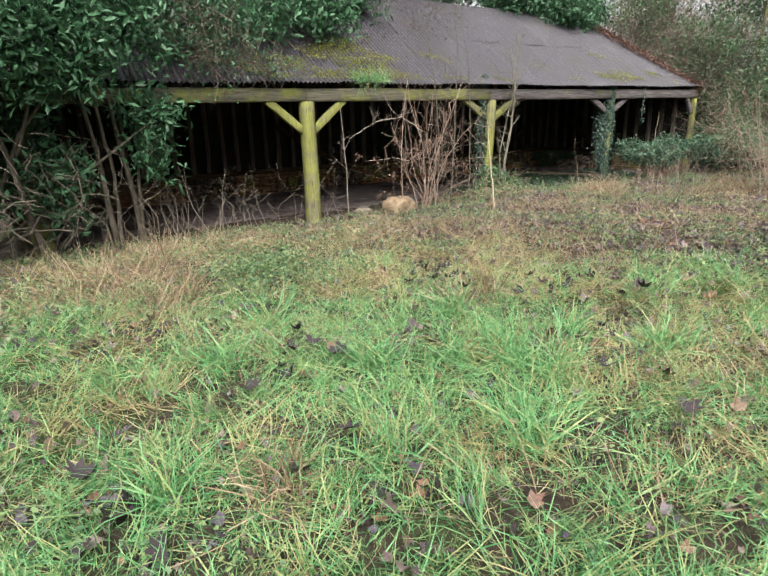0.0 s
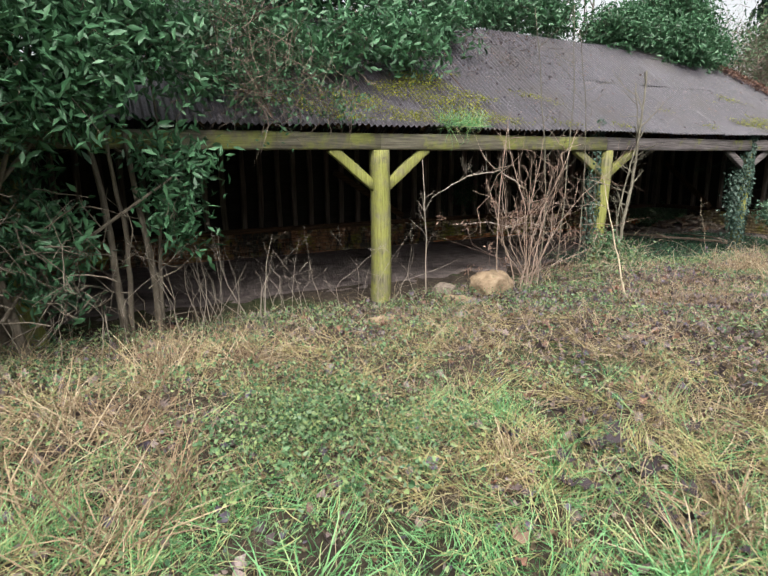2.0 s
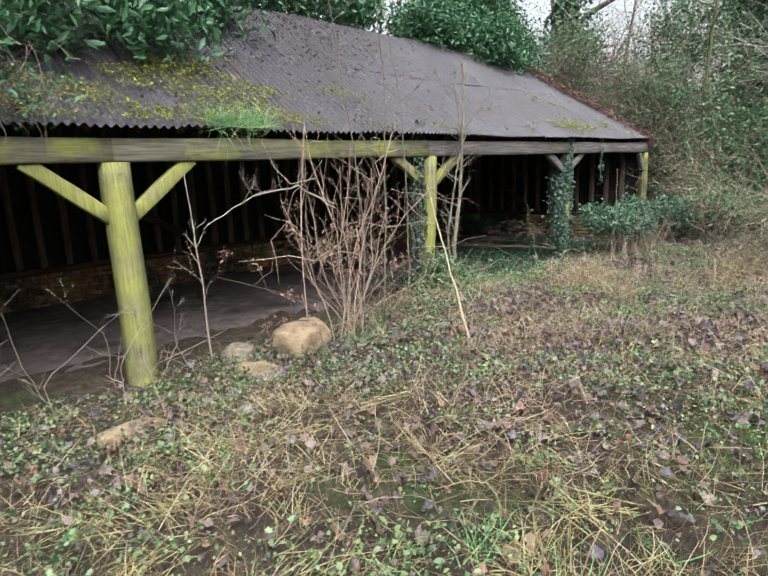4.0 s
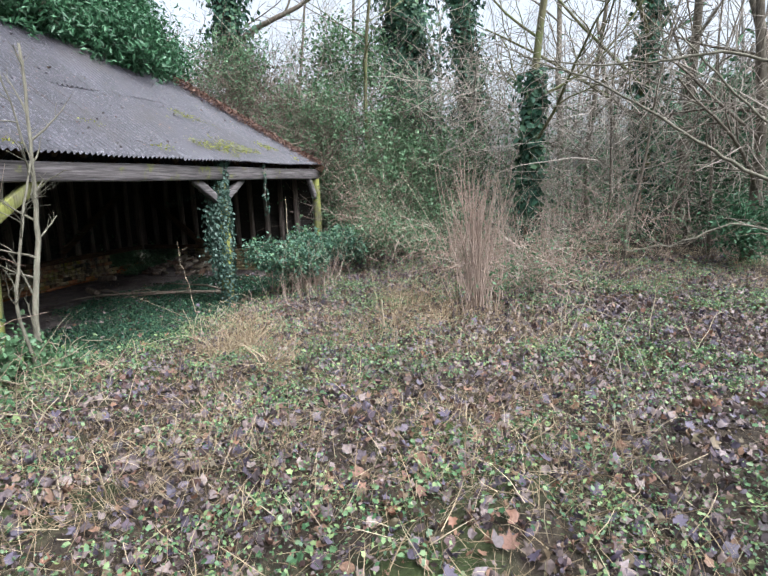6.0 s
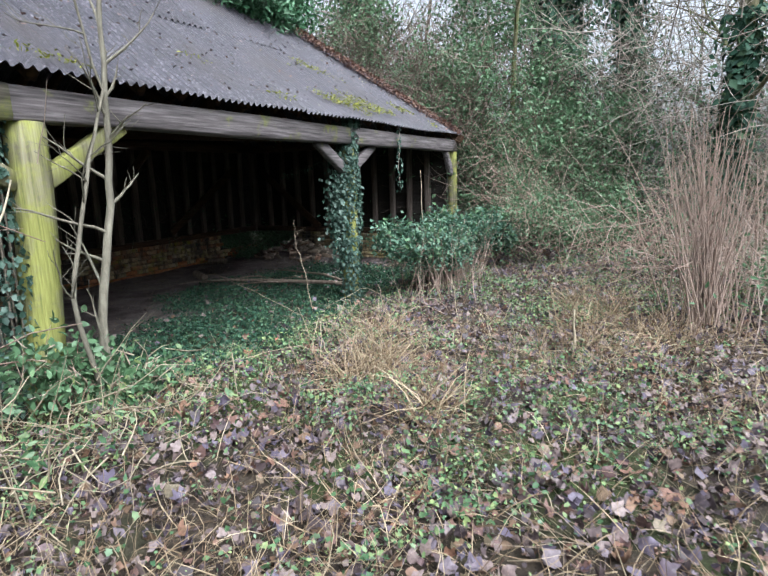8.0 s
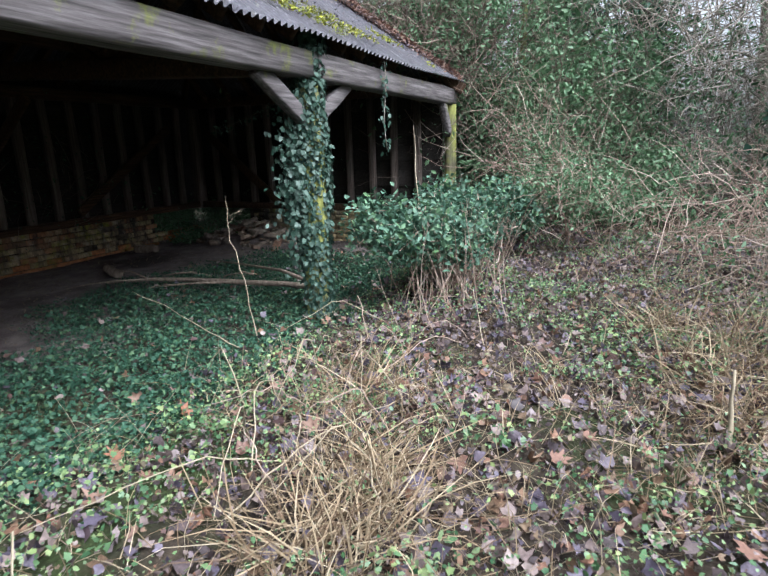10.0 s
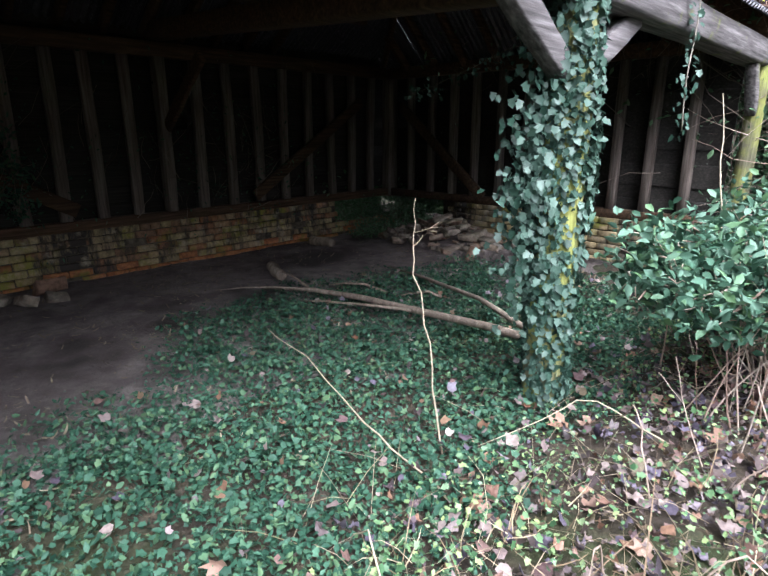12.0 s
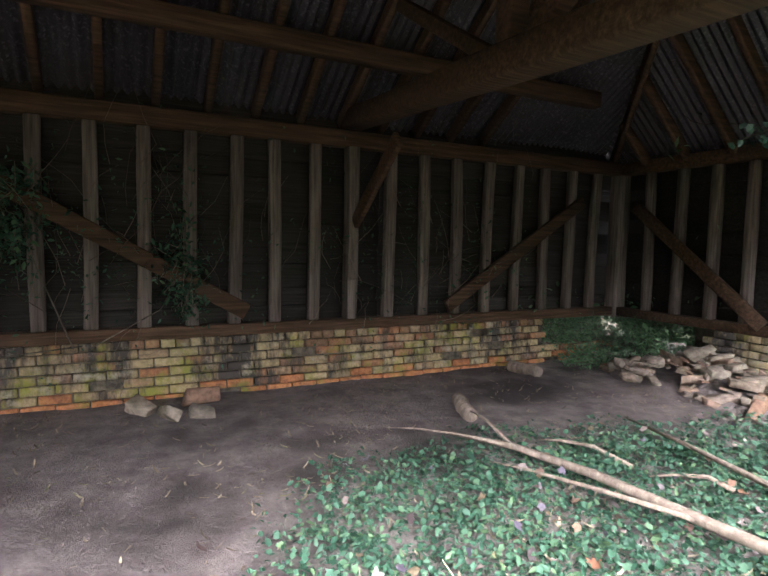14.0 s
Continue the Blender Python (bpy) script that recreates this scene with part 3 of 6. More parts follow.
for i in range(31):
    x = RX0 + 0.1 + i * (RX1 - RX0 - 0.2) / 30
    for side in (0, 1):
        if (front, back)[side] is None:
            g = Geo()
            if side == 0:
                squared(g, (0, -0.06, EAVE_Z + SL * 0.14 - 0.04), (0, RIDGE_Y - 0.03, RIDGE_Z - 0.1), 0.06, 0.1)
                front = g.mesh("rafter")
            else:
                squared(g, (0, BACK_Y - 0.3, EAVE_Z + SL * 0.25 - 0.04), (0, RIDGE_Y + 0.03, RIDGE_Z - 0.1), 0.06, 0.1)
                back = g.mesh("rafter")
        ob = part("rafter", (front, back)[side], M_INNER, barn)
        ob.location = (x, 0, 0)
for x_end, x_rid in ((EX1, RX1), (EX0, RX0)):
    for y0 in np.linspace(0.3, 4.2, 9):
        f = 1 - abs(y0 - RIDGE_Y) / 2.65
        g = Geo()
        squared(g, (x_end - 0.05 * np.sign(x_end), y0, EAVE_Z - 0.03), (x_end + (x_rid - x_end) * f, y0, EAVE_Z + (RIDGE_Z - EAVE_Z) * f - 0.1), 0.06, 0.1)
        part("rafter", g, M_INNER, barn)
    for ye in (EAVE_Y, BACK_Y):
        g = Geo()
        squared(g, (x_end - 0.05 * np.sign(x_end), ye * 0.97, EAVE_Z - 0.03), (x_rid, RIDGE_Y, RIDGE_Z - 0.13), 0.06, 0.14)
        part("hip_rafter", g, M_INNER, barn)

# corrugated sheets, each its own piece, laid up the slopes and cut along the hips
roof = part("roof", (lambda q: (q.tube([(RX0, RIDGE_Y, RIDGE_Z + 0.02), (3, RIDGE_Y, RIDGE_Z - 0.03), (RX1, RIDGE_Y, RIDGE_Z + 0.02)], 0.06, 8), q)[1])(Geo()), M_ROOF, barn, "rounded ridge capping")


def sheets(org, u, vdir, length, top_of, step_w=0.7, waves=9, seg=6):
    """Sheets side by side along u from org; top_of(s) is how far up vdir the slope goes at s."""
    org, u, vdir = (np.array(q, float) for q in (org, u, vdir))
    nrm = np.cross(u, vdir)
    nrm /= np.linalg.norm(nrm)
    count = int(math.ceil(length / step_w))
    for k in range(count):
        s = np.linspace(k * step_w - 0.02, min((k + 1) * step_w + 0.02, length), waves * seg + 1)
        full = np.array([top_of(q) for q in s])
        for row in range(2):
            lo, hi = (0.0, 1.72) if row == 0 else (1.6, 9.0)
            a, b2 = np.minimum(lo, full), np.minimum(hi, full)
            if (b2 - a).max() < 0.05:
                continue
            tilt = rng.normal(0, 0.004)
            v = []
            for q in np.linspace(0, 1, 6):
                up = a + (b2 - a) * q + (rng.normal(0, 0.012) if q == 0 and row == 0 else 0)
                sag = -0.035 * np.sin(np.pi * np.clip(up / 3.2, 0, 1)) + 0.012 * np.sin(s * 1.7)
                hgt = 0.017 * np.sin(2 * np.pi * s / 0.0778) + 0.006 * (k % 2) + 0.012 * row + tilt * q + sag
                v.append(org + s[:, None] * u + up[:, None] * vdir + hgt[:, None] * nrm)
            v = np.concatenate(v)
            w = len(s)
            ii, jj = np.meshgrid(np.arange(w - 1), np.arange(5))
            a0 = (jj * w + ii).ravel()
            g = Geo()
            g.add(v, np.stack([a0, a0 + 1, a0 + 1 + w, a0 + w], 1))
            part("corrugated_sheet", g, M_ROOF, roof, smooth=True)


def hip_top(length, s0, s1, full):
    def f(s):
        return max(0.0, min(full, full * s / s0, full * (length - s) / s1))
    return f


upf = np.array([0, RIDGE_Y - EAVE_Y, RIDGE_Z - EAVE_Z])
lf = np.linalg.norm(upf)
sheets((EX0, EAVE_Y, EAVE_Z + 0.06), (1, 0, 0), upf / lf, EX1 - EX0, hip_top(EX1 - EX0, RX0 - EX0, EX1 - RX1, lf))
upb = np.array([0, RIDGE_Y - BACK_Y, RIDGE_Z - EAVE_Z])
lb = np.linalg.norm(upb)
sheets((EX1, BACK_Y, EAVE_Z + 0.06), (-1, 0, 0), upb / lb, EX1 - EX0, hip_top(EX1 - EX0, EX1 - RX1, RX0 - EX0, lb), seg=5)
for xe, xr, uy, yo in ((EX1, RX1, 1, EAVE_Y), (EX0, RX0, -1, BACK_Y)):
    upe = np.array([xr - xe, 0, RIDGE_Z - EAVE_Z])
    le = np.linalg.norm(upe)
    d0 = RIDGE_Y - EAVE_Y if uy > 0 else BACK_Y - RIDGE_Y
    sheets((xe, yo, EAVE_Z + 0.06), (0, uy, 0), upe / le, BACK_Y - EAVE_Y, hip_top(BACK_Y - EAVE_Y, d0, BACK_Y - EAVE_Y - d0, le), seg=5)

# back and end walls: sill, studs, plates, braces and weatherboards over a low brick plinth
PL = 0.52
STEP = 0.352
for nm, p, q, w in (("sill", (BX0, BY, PL + 0.05), (BX1, BY, PL + 0.05), 0.13), ("wall_plate", (BX0, BY, 2.25), (BX1, BY, 2.25), 0.14),
                    ("sill", (BX1, 0.1, PL + 0.05), (BX1, BY - 0.07, PL + 0.05), 0.13), ("wall_plate", (BX1, 0.1, 2.25), (BX1, BY - 0.08, 2.25), 0.14),
                    ("sill", (BX0, 0.1, PL + 0.05), (BX0, BY - 0.07, PL + 0.05), 0.13), ("wall_plate", (BX0, 0.1, 2.25), (BX0, BY - 0.08, 2.25), 0.14)):
    g = Geo()
    squared(g, p, q, w, 0.15 if nm == "wall_plate" else 0.1, cuts=10)
    part(nm, g, M_INNER, barn)
for p, q in (((BX0 - 0.1, BY + 0.16, 2.32), (BX1 + 0.1, BY + 0.16, 2.32)), ((BX1 + 0.16, 0.12, 2.3), (BX1 + 0.16, BY + 0.1, 2.3)), ((BX0 - 0.16, 0.12, 2.3), (BX0 - 0.16, BY + 0.1, 2.3))):
    g = Geo()
    squared(g, p, q, 0.03, 0.34, cuts=3)
    part("eave_board", g, M_BOARD, barn)
k = 0
x = 8.17 - STEP * 34
while x < BX1 - 0.1:
    if x > BX0 + 0.1:
        big = abs(((x - 8.17) / STEP) % 11) < 0.1
        g = Geo()
        jit = rng.normal(0, 0.012, 2)
        squared(g, (x + jit[0], BY - 0.01, PL + 0.1), (x + jit[1], BY - 0.01, 2.18), 0.15 if big else rng.uniform(0.065, 0.085), 0.1, cuts=3, bow=rng.normal(0, 0.008))
        part("stud", g, M_STUD, barn)
    x += STEP if x < 8.1 else 0.385
for xe in (BX1, BX0):
    for y in np.arange(0.46, BY - 0.2, 0.3685):
        g = Geo()
        jit = rng.normal(0, 0.01, 2)
        squared(g, (xe, y + jit[0], PL + 0.1), (xe, y + jit[1], 2.18), 0.1, rng.uniform(0.075, 0.095), cuts=3)
        part("stud", g, M_STUD, barn)
    g = Geo()
    squared(g, (xe, BY - 0.02, 0.5), (xe, BY - 0.02, 2.18), 0.17, 0.17)
    part("corner_post", g, M_STUD, barn)
for p, q in (((5.1, BY - 0.07, 1.9), (7.2, BY - 0.07, 0.72)), ((9.2, BY - 0.07, 0.7), (11.0, BY - 0.07, 1.84)), ((1.3, BY - 0.07, 1.7), (2.95, BY - 0.07, 0.7)),
             ((BX1 - 0.07, 4.3, 1.8), (BX1 - 0.07, 2.85, 0.62)), ((8.17, BY - 0.1, 1.5), (8.17, BY - 0.9, 2.12))):
    g = Geo()
    squared(g, p, q, 0.045, 0.13)
    part("wall_brace", g, M_INNER, barn)
for bay in range(5):
    x0 = BX0 + bay * (BX1 - BX0) / 5
    x1 = x0 + (BX1 - BX0) / 5 - 0.006
    for i in range(9):
        g = Geo()
        z = PL + 0.02 + i * 0.185
        yb = BY + 0.085 + 0.026 * (i % 2)
        squared(g, (x0, yb, z + 0.1 + rng.normal(0, 0.006)), (x1, yb, z + 0.1 + rng.normal(0, 0.012)), 0.022, 0.235, cuts=2)
        part("weatherboard", g, M_BOARD, barn)
for xe, so in ((BX1, 1), (BX0, -1)):
    for i in range(9):
        g = Geo()
        z = PL + 0.02 + i * 0.185
        xb = xe + so * (0.085 + 0.026 * (i % 2))
        squared(g, (xb, 0.12, z + 0.1 + rng.normal(0, 0.008)), (xb, BY + 0.06, z + 0.1 + rng.normal(0, 0.012)), 0.022, 0.235, cuts=2)
        part("weatherboard", g, M_BOARD, barn)

# ---- big evergreen over the front, bushes on the roof, trees, brushwood ----


def tree(name, base, label, height, radius, depth, kids, lean=(0, 0), mat=None, splay=0.6, rise=0.12, first=0.35, extra_leaf=None, shrink=0.5, trunk_top=0.35, ivy=0, ivy_top=6.0, ivy_r=0.2):
    base = np.array([base[0], base[1], float(gz(base[0], base[1])) - 0.05])
    ob = thing(name, base, label, "tree")
    g, tips = Geo(), []
    n = 9
    d = np.array([lean[0], lean[1], 1.0])
    pts = bend_path(base, d, height, n, 0.05)
    rad = radius * (1 - (1 - trunk_top) * np.linspace(0, 1, n + 1) ** 0.8)
    rad[0] *= 1.35
    g.tube(pts, rad, 9)
    part("trunk", g, mat or M_BARK, ob, smooth=True)
    for i in range(kids):
        f = first + (1 - first) * (i + rng.uniform(0, 0.9)) / kids
        q = f * n
        k = min(int(q), n - 1)
        p = pts[k] + (pts[k + 1] - pts[k]) * (q - k)
        an = rng.uniform(0, 6.283)
        limb = Geo()
        grow(limb, p, (math.cos(an) * splay * 1.5, math.sin(an) * splay * 1.5, 0.55), height * 0.42 * (1.15 - 0.6 * f), rad[k] * 0.4, depth, 5, splay, 0.13, rise, 5, tips, shrink=shrink)
        part("limb", limb, M_TWIG if mat is None else mat, ob)
    if extra_leaf:
        lg = Geo()
        tp = np.array(tips)
        leaf_cloud(lg, tp, *extra_leaf[:3], tv=LANCE_V)
        part("crown", lg, extra_leaf[3], ob)
    if ivy:
        lg = Geo()
        s = rng.uniform(0, 1, ivy) ** 0.9
        z = s * ivy_top
        q = np.clip(z / height * n, 0, n - 0.01)
        k = q.astype(int)
        c = pts[k] + (pts[np.minimum(k + 1, n)] - pts[k]) * (q - k)[:, None]
        an = rng.uniform(0, 6.283, ivy)
        rr = np.interp(z, np.linspace(0, height, n + 1), rad) + np.abs(rng.normal(0, 1, ivy)) * ivy_r * (0.6 + 0.5 * np.sin(3 * z + 2 * an))
        out = np.stack([np.cos(an), np.sin(an), np.zeros(ivy)], 1)
        pos = c + out * np.abs(rr)[:, None]
        nr = out + rng.normal(0, 0.5, out.shape) + np.array([0, 0, 0.4])
        lg.scatter(LANCE_V * np.array([1.8, 1, 1]), LANCE_F, pos, frames_of(nr, rng.uniform(0, 6.283, ivy)), rng.uniform(0.12, 0.22, ivy))
        part("ivy_leaves", lg, M_IVY, ob, "dense dark ivy round the trunk")
    return ob


def on_ground(x, y, dz=0.0):
    return (x, y, float(gz(x, y)) + dz)


def foliage_bush(name, label, base, blobs, shoots, leaf, per, mat, stem_mat=None, tv=LANCE_V, category="bush", up=0.35, jit=0.09, stem_r=0.018):
    """Stems from the base into uneven masses of leaves. blobs: centre and radii of each mass."""
    ob = thing(name, base, label, category)
    st, lg = Geo(), Geo()
    for cx, cy, cz, rx, ry, rz in blobs:
        m = max(4, int(shoots * rx * ry * rz / max(1e-6, max(b2[3] * b2[4] * b2[5] for b2 in blobs))))
        for _ in range(m):
            u = rng.normal(0, 1, 3)
            u /= np.linalg.norm(u)
            f = rng.uniform(0.3, 1.0) ** 0.45
            end = np.array([cx, cy, cz]) + u * np.array([rx, ry, rz]) * f * (1 + 0.18 * math.sin(5 * u[0] + 3 * u[1]))
            start = np.array([cx, cy, cz]) + (end - np.array([cx, cy, cz])) * 0.55 + rng.normal(0, 0.05, 3)
            mid = (start + end) / 2 + rng.normal(0, 0.05, 3)
            st.tube([start, mid, end], [0.006, 0.004, 0.002], 3, caps=False)
            q = np.linspace(0.15, 1, 4)[:, None]
            leaf_cloud(lg, start + (end - start) * q, per, jit, leaf, tv=tv, up=up, wild=0.75)
        b0 = np.array(base, float) + rng.normal(0, 0.06, 3) * np.array([1, 1, 0])
        mid = (b0 + (cx, cy, cz)) / 2 + rng.normal(0, 0.15, 3)
        if base[1] > BY:
            mid[1:] = base[1] + 0.1, RIDGE_Z + 0.35
        st.tube(np.array([b0, mid, (cx, cy, cz)]), [stem_r, stem_r * 0.8, stem_r * 0.4], 5)
    part("stems", st, stem_mat or M_BARK, ob)
    part("leaves", lg, mat, ob)
    return ob


foliage_bush("evergreen_tree", "tall dark evergreen with drooping narrow leaves", (-4.6, -0.4, 0.3),
             [(-4.35, -1.25, 3.0, 1.0, 0.9, 1.0), (-5.2, -1.7, 2.6, 1.0, 0.9, 1.2), (-3.5, -1.05, 2.75, 0.75, 0.7, 0.9), (-2.5, -0.6, 1.75, 0.42, 0.4, 0.8), (-2.75, -0.5, 3.1, 0.8, 0.6, 0.7), (-6.2, -1.4, 2.9, 1.2, 1.1, 1.8), (-4.4, -0.6, 4.6, 1.9, 1.4, 1.2), (-4.9, -1.2, 1.2, 0.8, 0.5, 0.6), (-5.6, -1.5, 0.9, 0.7, 0.5, 0.6), (-3.7, -0.5, 1.0, 0.6, 0.4, 0.6), (-4.6, 0.0, 1.7, 1.3, 0.5, 1.0)],
             700, 0.125, 9, M_LAUREL, category="tree", jit=0.11, stem_r=0.028)
foliage_bush("evergreen_tree", "dark evergreen boughs hanging over the moss-covered eave", (-1.2, 5.2, 0.1),
             [(-0.75, 0.6, 3.3, 1.0, 0.7, 0.55), (0.6, 0.85, 3.5, 1.0, 0.65, 0.55), (1.75, 1.7, 4.0, 1.0, 0.7, 0.55), (-1.8, 0.3, 3.1, 0.8, 0.7, 0.65), (0.2, 2.2, 4.9, 2.2, 1.4, 1.0), (3.4, 2.9, 4.75, 1.5, 0.9, 0.7), (5.2, 3.0, 4.75, 1.4, 0.9, 0.6)],
             520, 0.14, 7, M_LAUREL, category="tree", jit=0.11, stem_r=0.07)
foliage_bush("roof_bush", "rounded evergreen bush grown over the barn ridge", (9.3, 5.3, 0.1),
             [(8.6, 2.2, 4.25, 1.15, 0.8, 0.62), (9.6, 2.4, 4.2, 0.85, 0.8, 0.75), (7.2, 2.5, 4.5, 1.1, 0.7, 0.6), (9.2, 2.9, 5.0, 1.3, 1.0, 0.8)],
             560, 0.12, 7, M_LAUREL, category="bush", jit=0.09, stem_r=0.05)
for bx, by, h, ln in ((-3.05, -0.25, 3.3, (-0.06, 0)), (-2.72, -0.15, 3.2, (0.02, 0.02)), (-3.9, -0.6, 3.4, (-0.12, 0.02))):
    tree("bare_sapling", (bx, by), "slender bare sapling at the edge of the barn", h, 0.045, 1, 4, ln, M_BARK, first=0.55)

# ivy-clad and bare trees beyond the barn
tree("ivy_tree", (17.5, -1.1), "tall woodland tree thickly clad in dark ivy", 13, 0.45, 2, 7, (0.01, 0), M_BARK, first=0.5, ivy=15000, ivy_top=9, ivy_r=0.6)
tree("ivy_tree", (20.1, -2.5), "woodland tree clad in dark ivy", 13, 0.33, 2, 7, (0.03, 0.01), M_BARK, first=0.5, ivy=7000, ivy_top=9, ivy_r=0.4)
tree("ivy_tree", (15.6, 3.4), "woodland tree clad in dark ivy behind the barn", 12, 0.35, 2, 7, (0, 0), M_BARK, first=0.45, ivy=6000, ivy_top=9, ivy_r=0.4)
tree("mossy_tree", (13.2, -4.4), "forked woodland tree with mossy, ivy-hung bark", 9, 0.13, 2, 9, (0.05, -0.02), M_BARKMOSS, first=0.2, ivy=1800, ivy_top=4, ivy_r=0.2)
tree("thin_tree", (13.5, -0.75), "thin straight tree with moss-green bark", 8, 0.07, 1, 6, (0.0, 0.01), M_BARKMOSS, first=0.5)
tree("mossy_tree", (15.5, -7.4), "woodland tree with grey-green bark", 11, 0.17, 2, 9, (-0.02, 0.03), M_BARKMOSS, first=0.2, ivy=2000, ivy_top=6, ivy_r=0.25)
spots = [(12.4, -8.6), (14.2, -9.8), (17.8, -6.0), (19.5, -9.0), (22.5, -5.5), (24, -1), (21.5, 2.5), (26, -8), (18.5, 5.5), (13.5, 7.2), (9.5, 7.6), (5.5, 8.2), (1.5, 7.8), (-2.5, 8.0), (-7.5, 4.5), (-10, -1.5), (11.2, -10.8), (24, 6), (28, 1), (16.5, -11.5)]
for i, (bx, by) in enumerate(spots):
    tree("bare_tree", (bx, by), "bare winter tree with grey branching limbs", rng.uniform(7, 12), rng.uniform(0.09, 0.2), 2, 9, tuple(rng.normal(0, 0.05, 2)), None if i % 2 else M_BARK, first=0.18, splay=0.7)


def shoots_clump(name, label, center, rad, count, height, mat, r=0.006, lean=0.16, twigs=3, category="shrub", extra=None, curl=0.06):
    """A clump of upright shoots."""
    cx, cy = center
    ob = thing(name, (cx, cy, float(gz(cx, cy))), label, category)
    g, tips = Geo(), []
    for _ in range(count):
        a, q = rng.uniform(0, 6.283), abs(rng.normal(0, 0.5))
        x, y = cx + math.cos(a) * q * rad[0], cy + math.sin(a) * q * rad[1]
        h = height * rng.uniform(0.45, 1.0)
        if count <= 110:
            g = Geo()
        grow(g, (x, y, float(gz(x, y)) - 0.02), (rng.normal(0, lean), rng.normal(0, lean), 1), h, r * rng.uniform(0.7, 1.4), 1 if twigs else 0, twigs, 0.55, curl, 0.15, 4, tips, 0.45, 0.35)
        if count <= 110:
            part("shoot", g, mat, ob)
    if count > 110:
        part("shoots", g, mat, ob)
    if extra and tips:
        lg = Geo()
        tp = np.array(tips)
        tp = tp[rng.uniform(0, 1, len(tp)) < extra[4]]
        leaf_cloud(lg, tp, extra[0], extra[1], extra[2])
        part("leaves", lg, extra[3], ob)
    return ob




def tangle(name, label, base, blobs, mat, r=0.004, leaves=None, category="brush", up=0.3):
    """A tangle of thin twigs, with a few leaves where given. blobs: centre, radii, count and length."""
    ob = thing(name, base, label, category)
    g, lg = Geo(), Geo()
    for cx, cy, cz, rx, ry, rz, count, length in blobs:
        twig_mass(g, (cx, cy, cz), (rx, ry, rz), count, length, r, up)
        if leaves:
            c = np.array([cx, cy, cz]) + rng.normal(0, 0.5, (int(count * leaves[1]), 3)) * np.array([rx, ry, rz])
            leaf_cloud(lg, c, 4, 0.07, leaves[0], tv=LANCE_V if leaves[0] > 0.09 else LEAF_V, up=0.6)
    part("twigs", g, mat, ob)
    if leaves:
        part("leaves", lg, leaves[2], ob)
    return ob


shoots_clump("reed_clump", "tall clump of dry reddish-brown upright stalks", (7.7, -3.9), (0.5, 0.38), 95, 2.15, M_REDTWIG, 0.006, 0.16, 3, curl=0.05)
shoots_clump("reed_clump", "loose clump of dry pale stalks among brambles", (9.2, -4.6), (1.2, 0.7), 40, 2.0, M_TWIG, 0.005, 0.28, 4, curl=0.1)
tangle("bramble_tangle", "low dry tangle of tan bramble stems", on_ground(8.8, -4.5), [(8.8, -4.6, 0.62, 1.6, 1.0, 0.4, 560, 0.7), (10.2, -3.4, 0.7, 1.5, 1.1, 0.5, 460, 0.75), (11.5, -6.0, 0.85, 2.2, 1.5, 0.65, 420, 0.9)], M_REDTWIG, 0.004, (0.06, 0.5, M_BRAMBLE))
tangle("bramble_thicket", "leafy bramble and ivy thicket against the barn end", on_ground(12.6, -0.6), [(12.5, -0.7, 1.2, 0.9, 1.2, 1.1, 420, 1.0), (12.6, 0.8, 2.4, 0.7, 1.4, 1.1, 420, 1.1), (12.2, 0.2, 3.1, 0.7, 1.2, 0.8, 300, 1.0), (13.6, -1.8, 1.3, 1.2, 1.2, 1.2, 300, 1.1)], M_BROWNTWIG, 0.005, (0.075, 3.4, M_BRAMBLE))
tangle("bramble_thicket", "reddish-brown stems grown over the roof edge", on_ground(11.9, 1.4), [(11.6, 1.3, 3.0, 0.5, 1.2, 0.6, 420, 0.9), (11.2, 0.6, 2.75, 0.25, 0.7, 0.35, 160, 0.5), (12.0, 2.6, 3.6, 0.9, 1.2, 0.9, 380, 1.2)], M_BROWNTWIG, 0.005, (0.07, 0.35, M_BRAMBLE))
tangle("bramble_thicket", "tall twiggy thicket in the wood behind the barn", on_ground(14.6, 1.6), [(14.2, 1.6, 2.6, 1.5, 2.0, 2.3, 700, 1.6), (15.0, -1.6, 2.2, 1.4, 1.6, 2.0, 600, 1.5), (13.2, 3.4, 4.0, 1.6, 1.6, 1.8, 500, 1.5)], M_BROWNTWIG, 0.006, (0.1, 1.6, M_BRAMBLE))
tangle("bramble_thicket", "twiggy thicket under the trees", on_ground(14.6, -5.6), [(14.6, -4.2, 1.7, 1.6, 1.4, 1.6, 520, 1.4), (15.6, -6.8, 1.6, 2.0, 1.8, 1.5, 520, 1.4), (13.0, -8.6, 1.4, 1.8, 1.5, 1.3, 420, 1.2)], M_TWIG, 0.006, (0.09, 0.6, M_BRAMBLE))
tangle("bare_branches", "grey tangle of bare hanging branches at the wood's edge", on_ground(13.5, -6.8), [(13.0, -6.4, 3.2, 2.0, 1.6, 1.6, 420, 1.9), (14.5, -3.4, 3.8, 2.0, 1.8, 1.8, 420, 1.9), (11.6, -8.4, 3.0, 1.6, 1.4, 1.6, 300, 1.8), (16.0, 0.6, 5.0, 2.4, 2.4, 2.0, 360, 2.2)], M_TWIG, 0.008, None, "branches", 0.1)
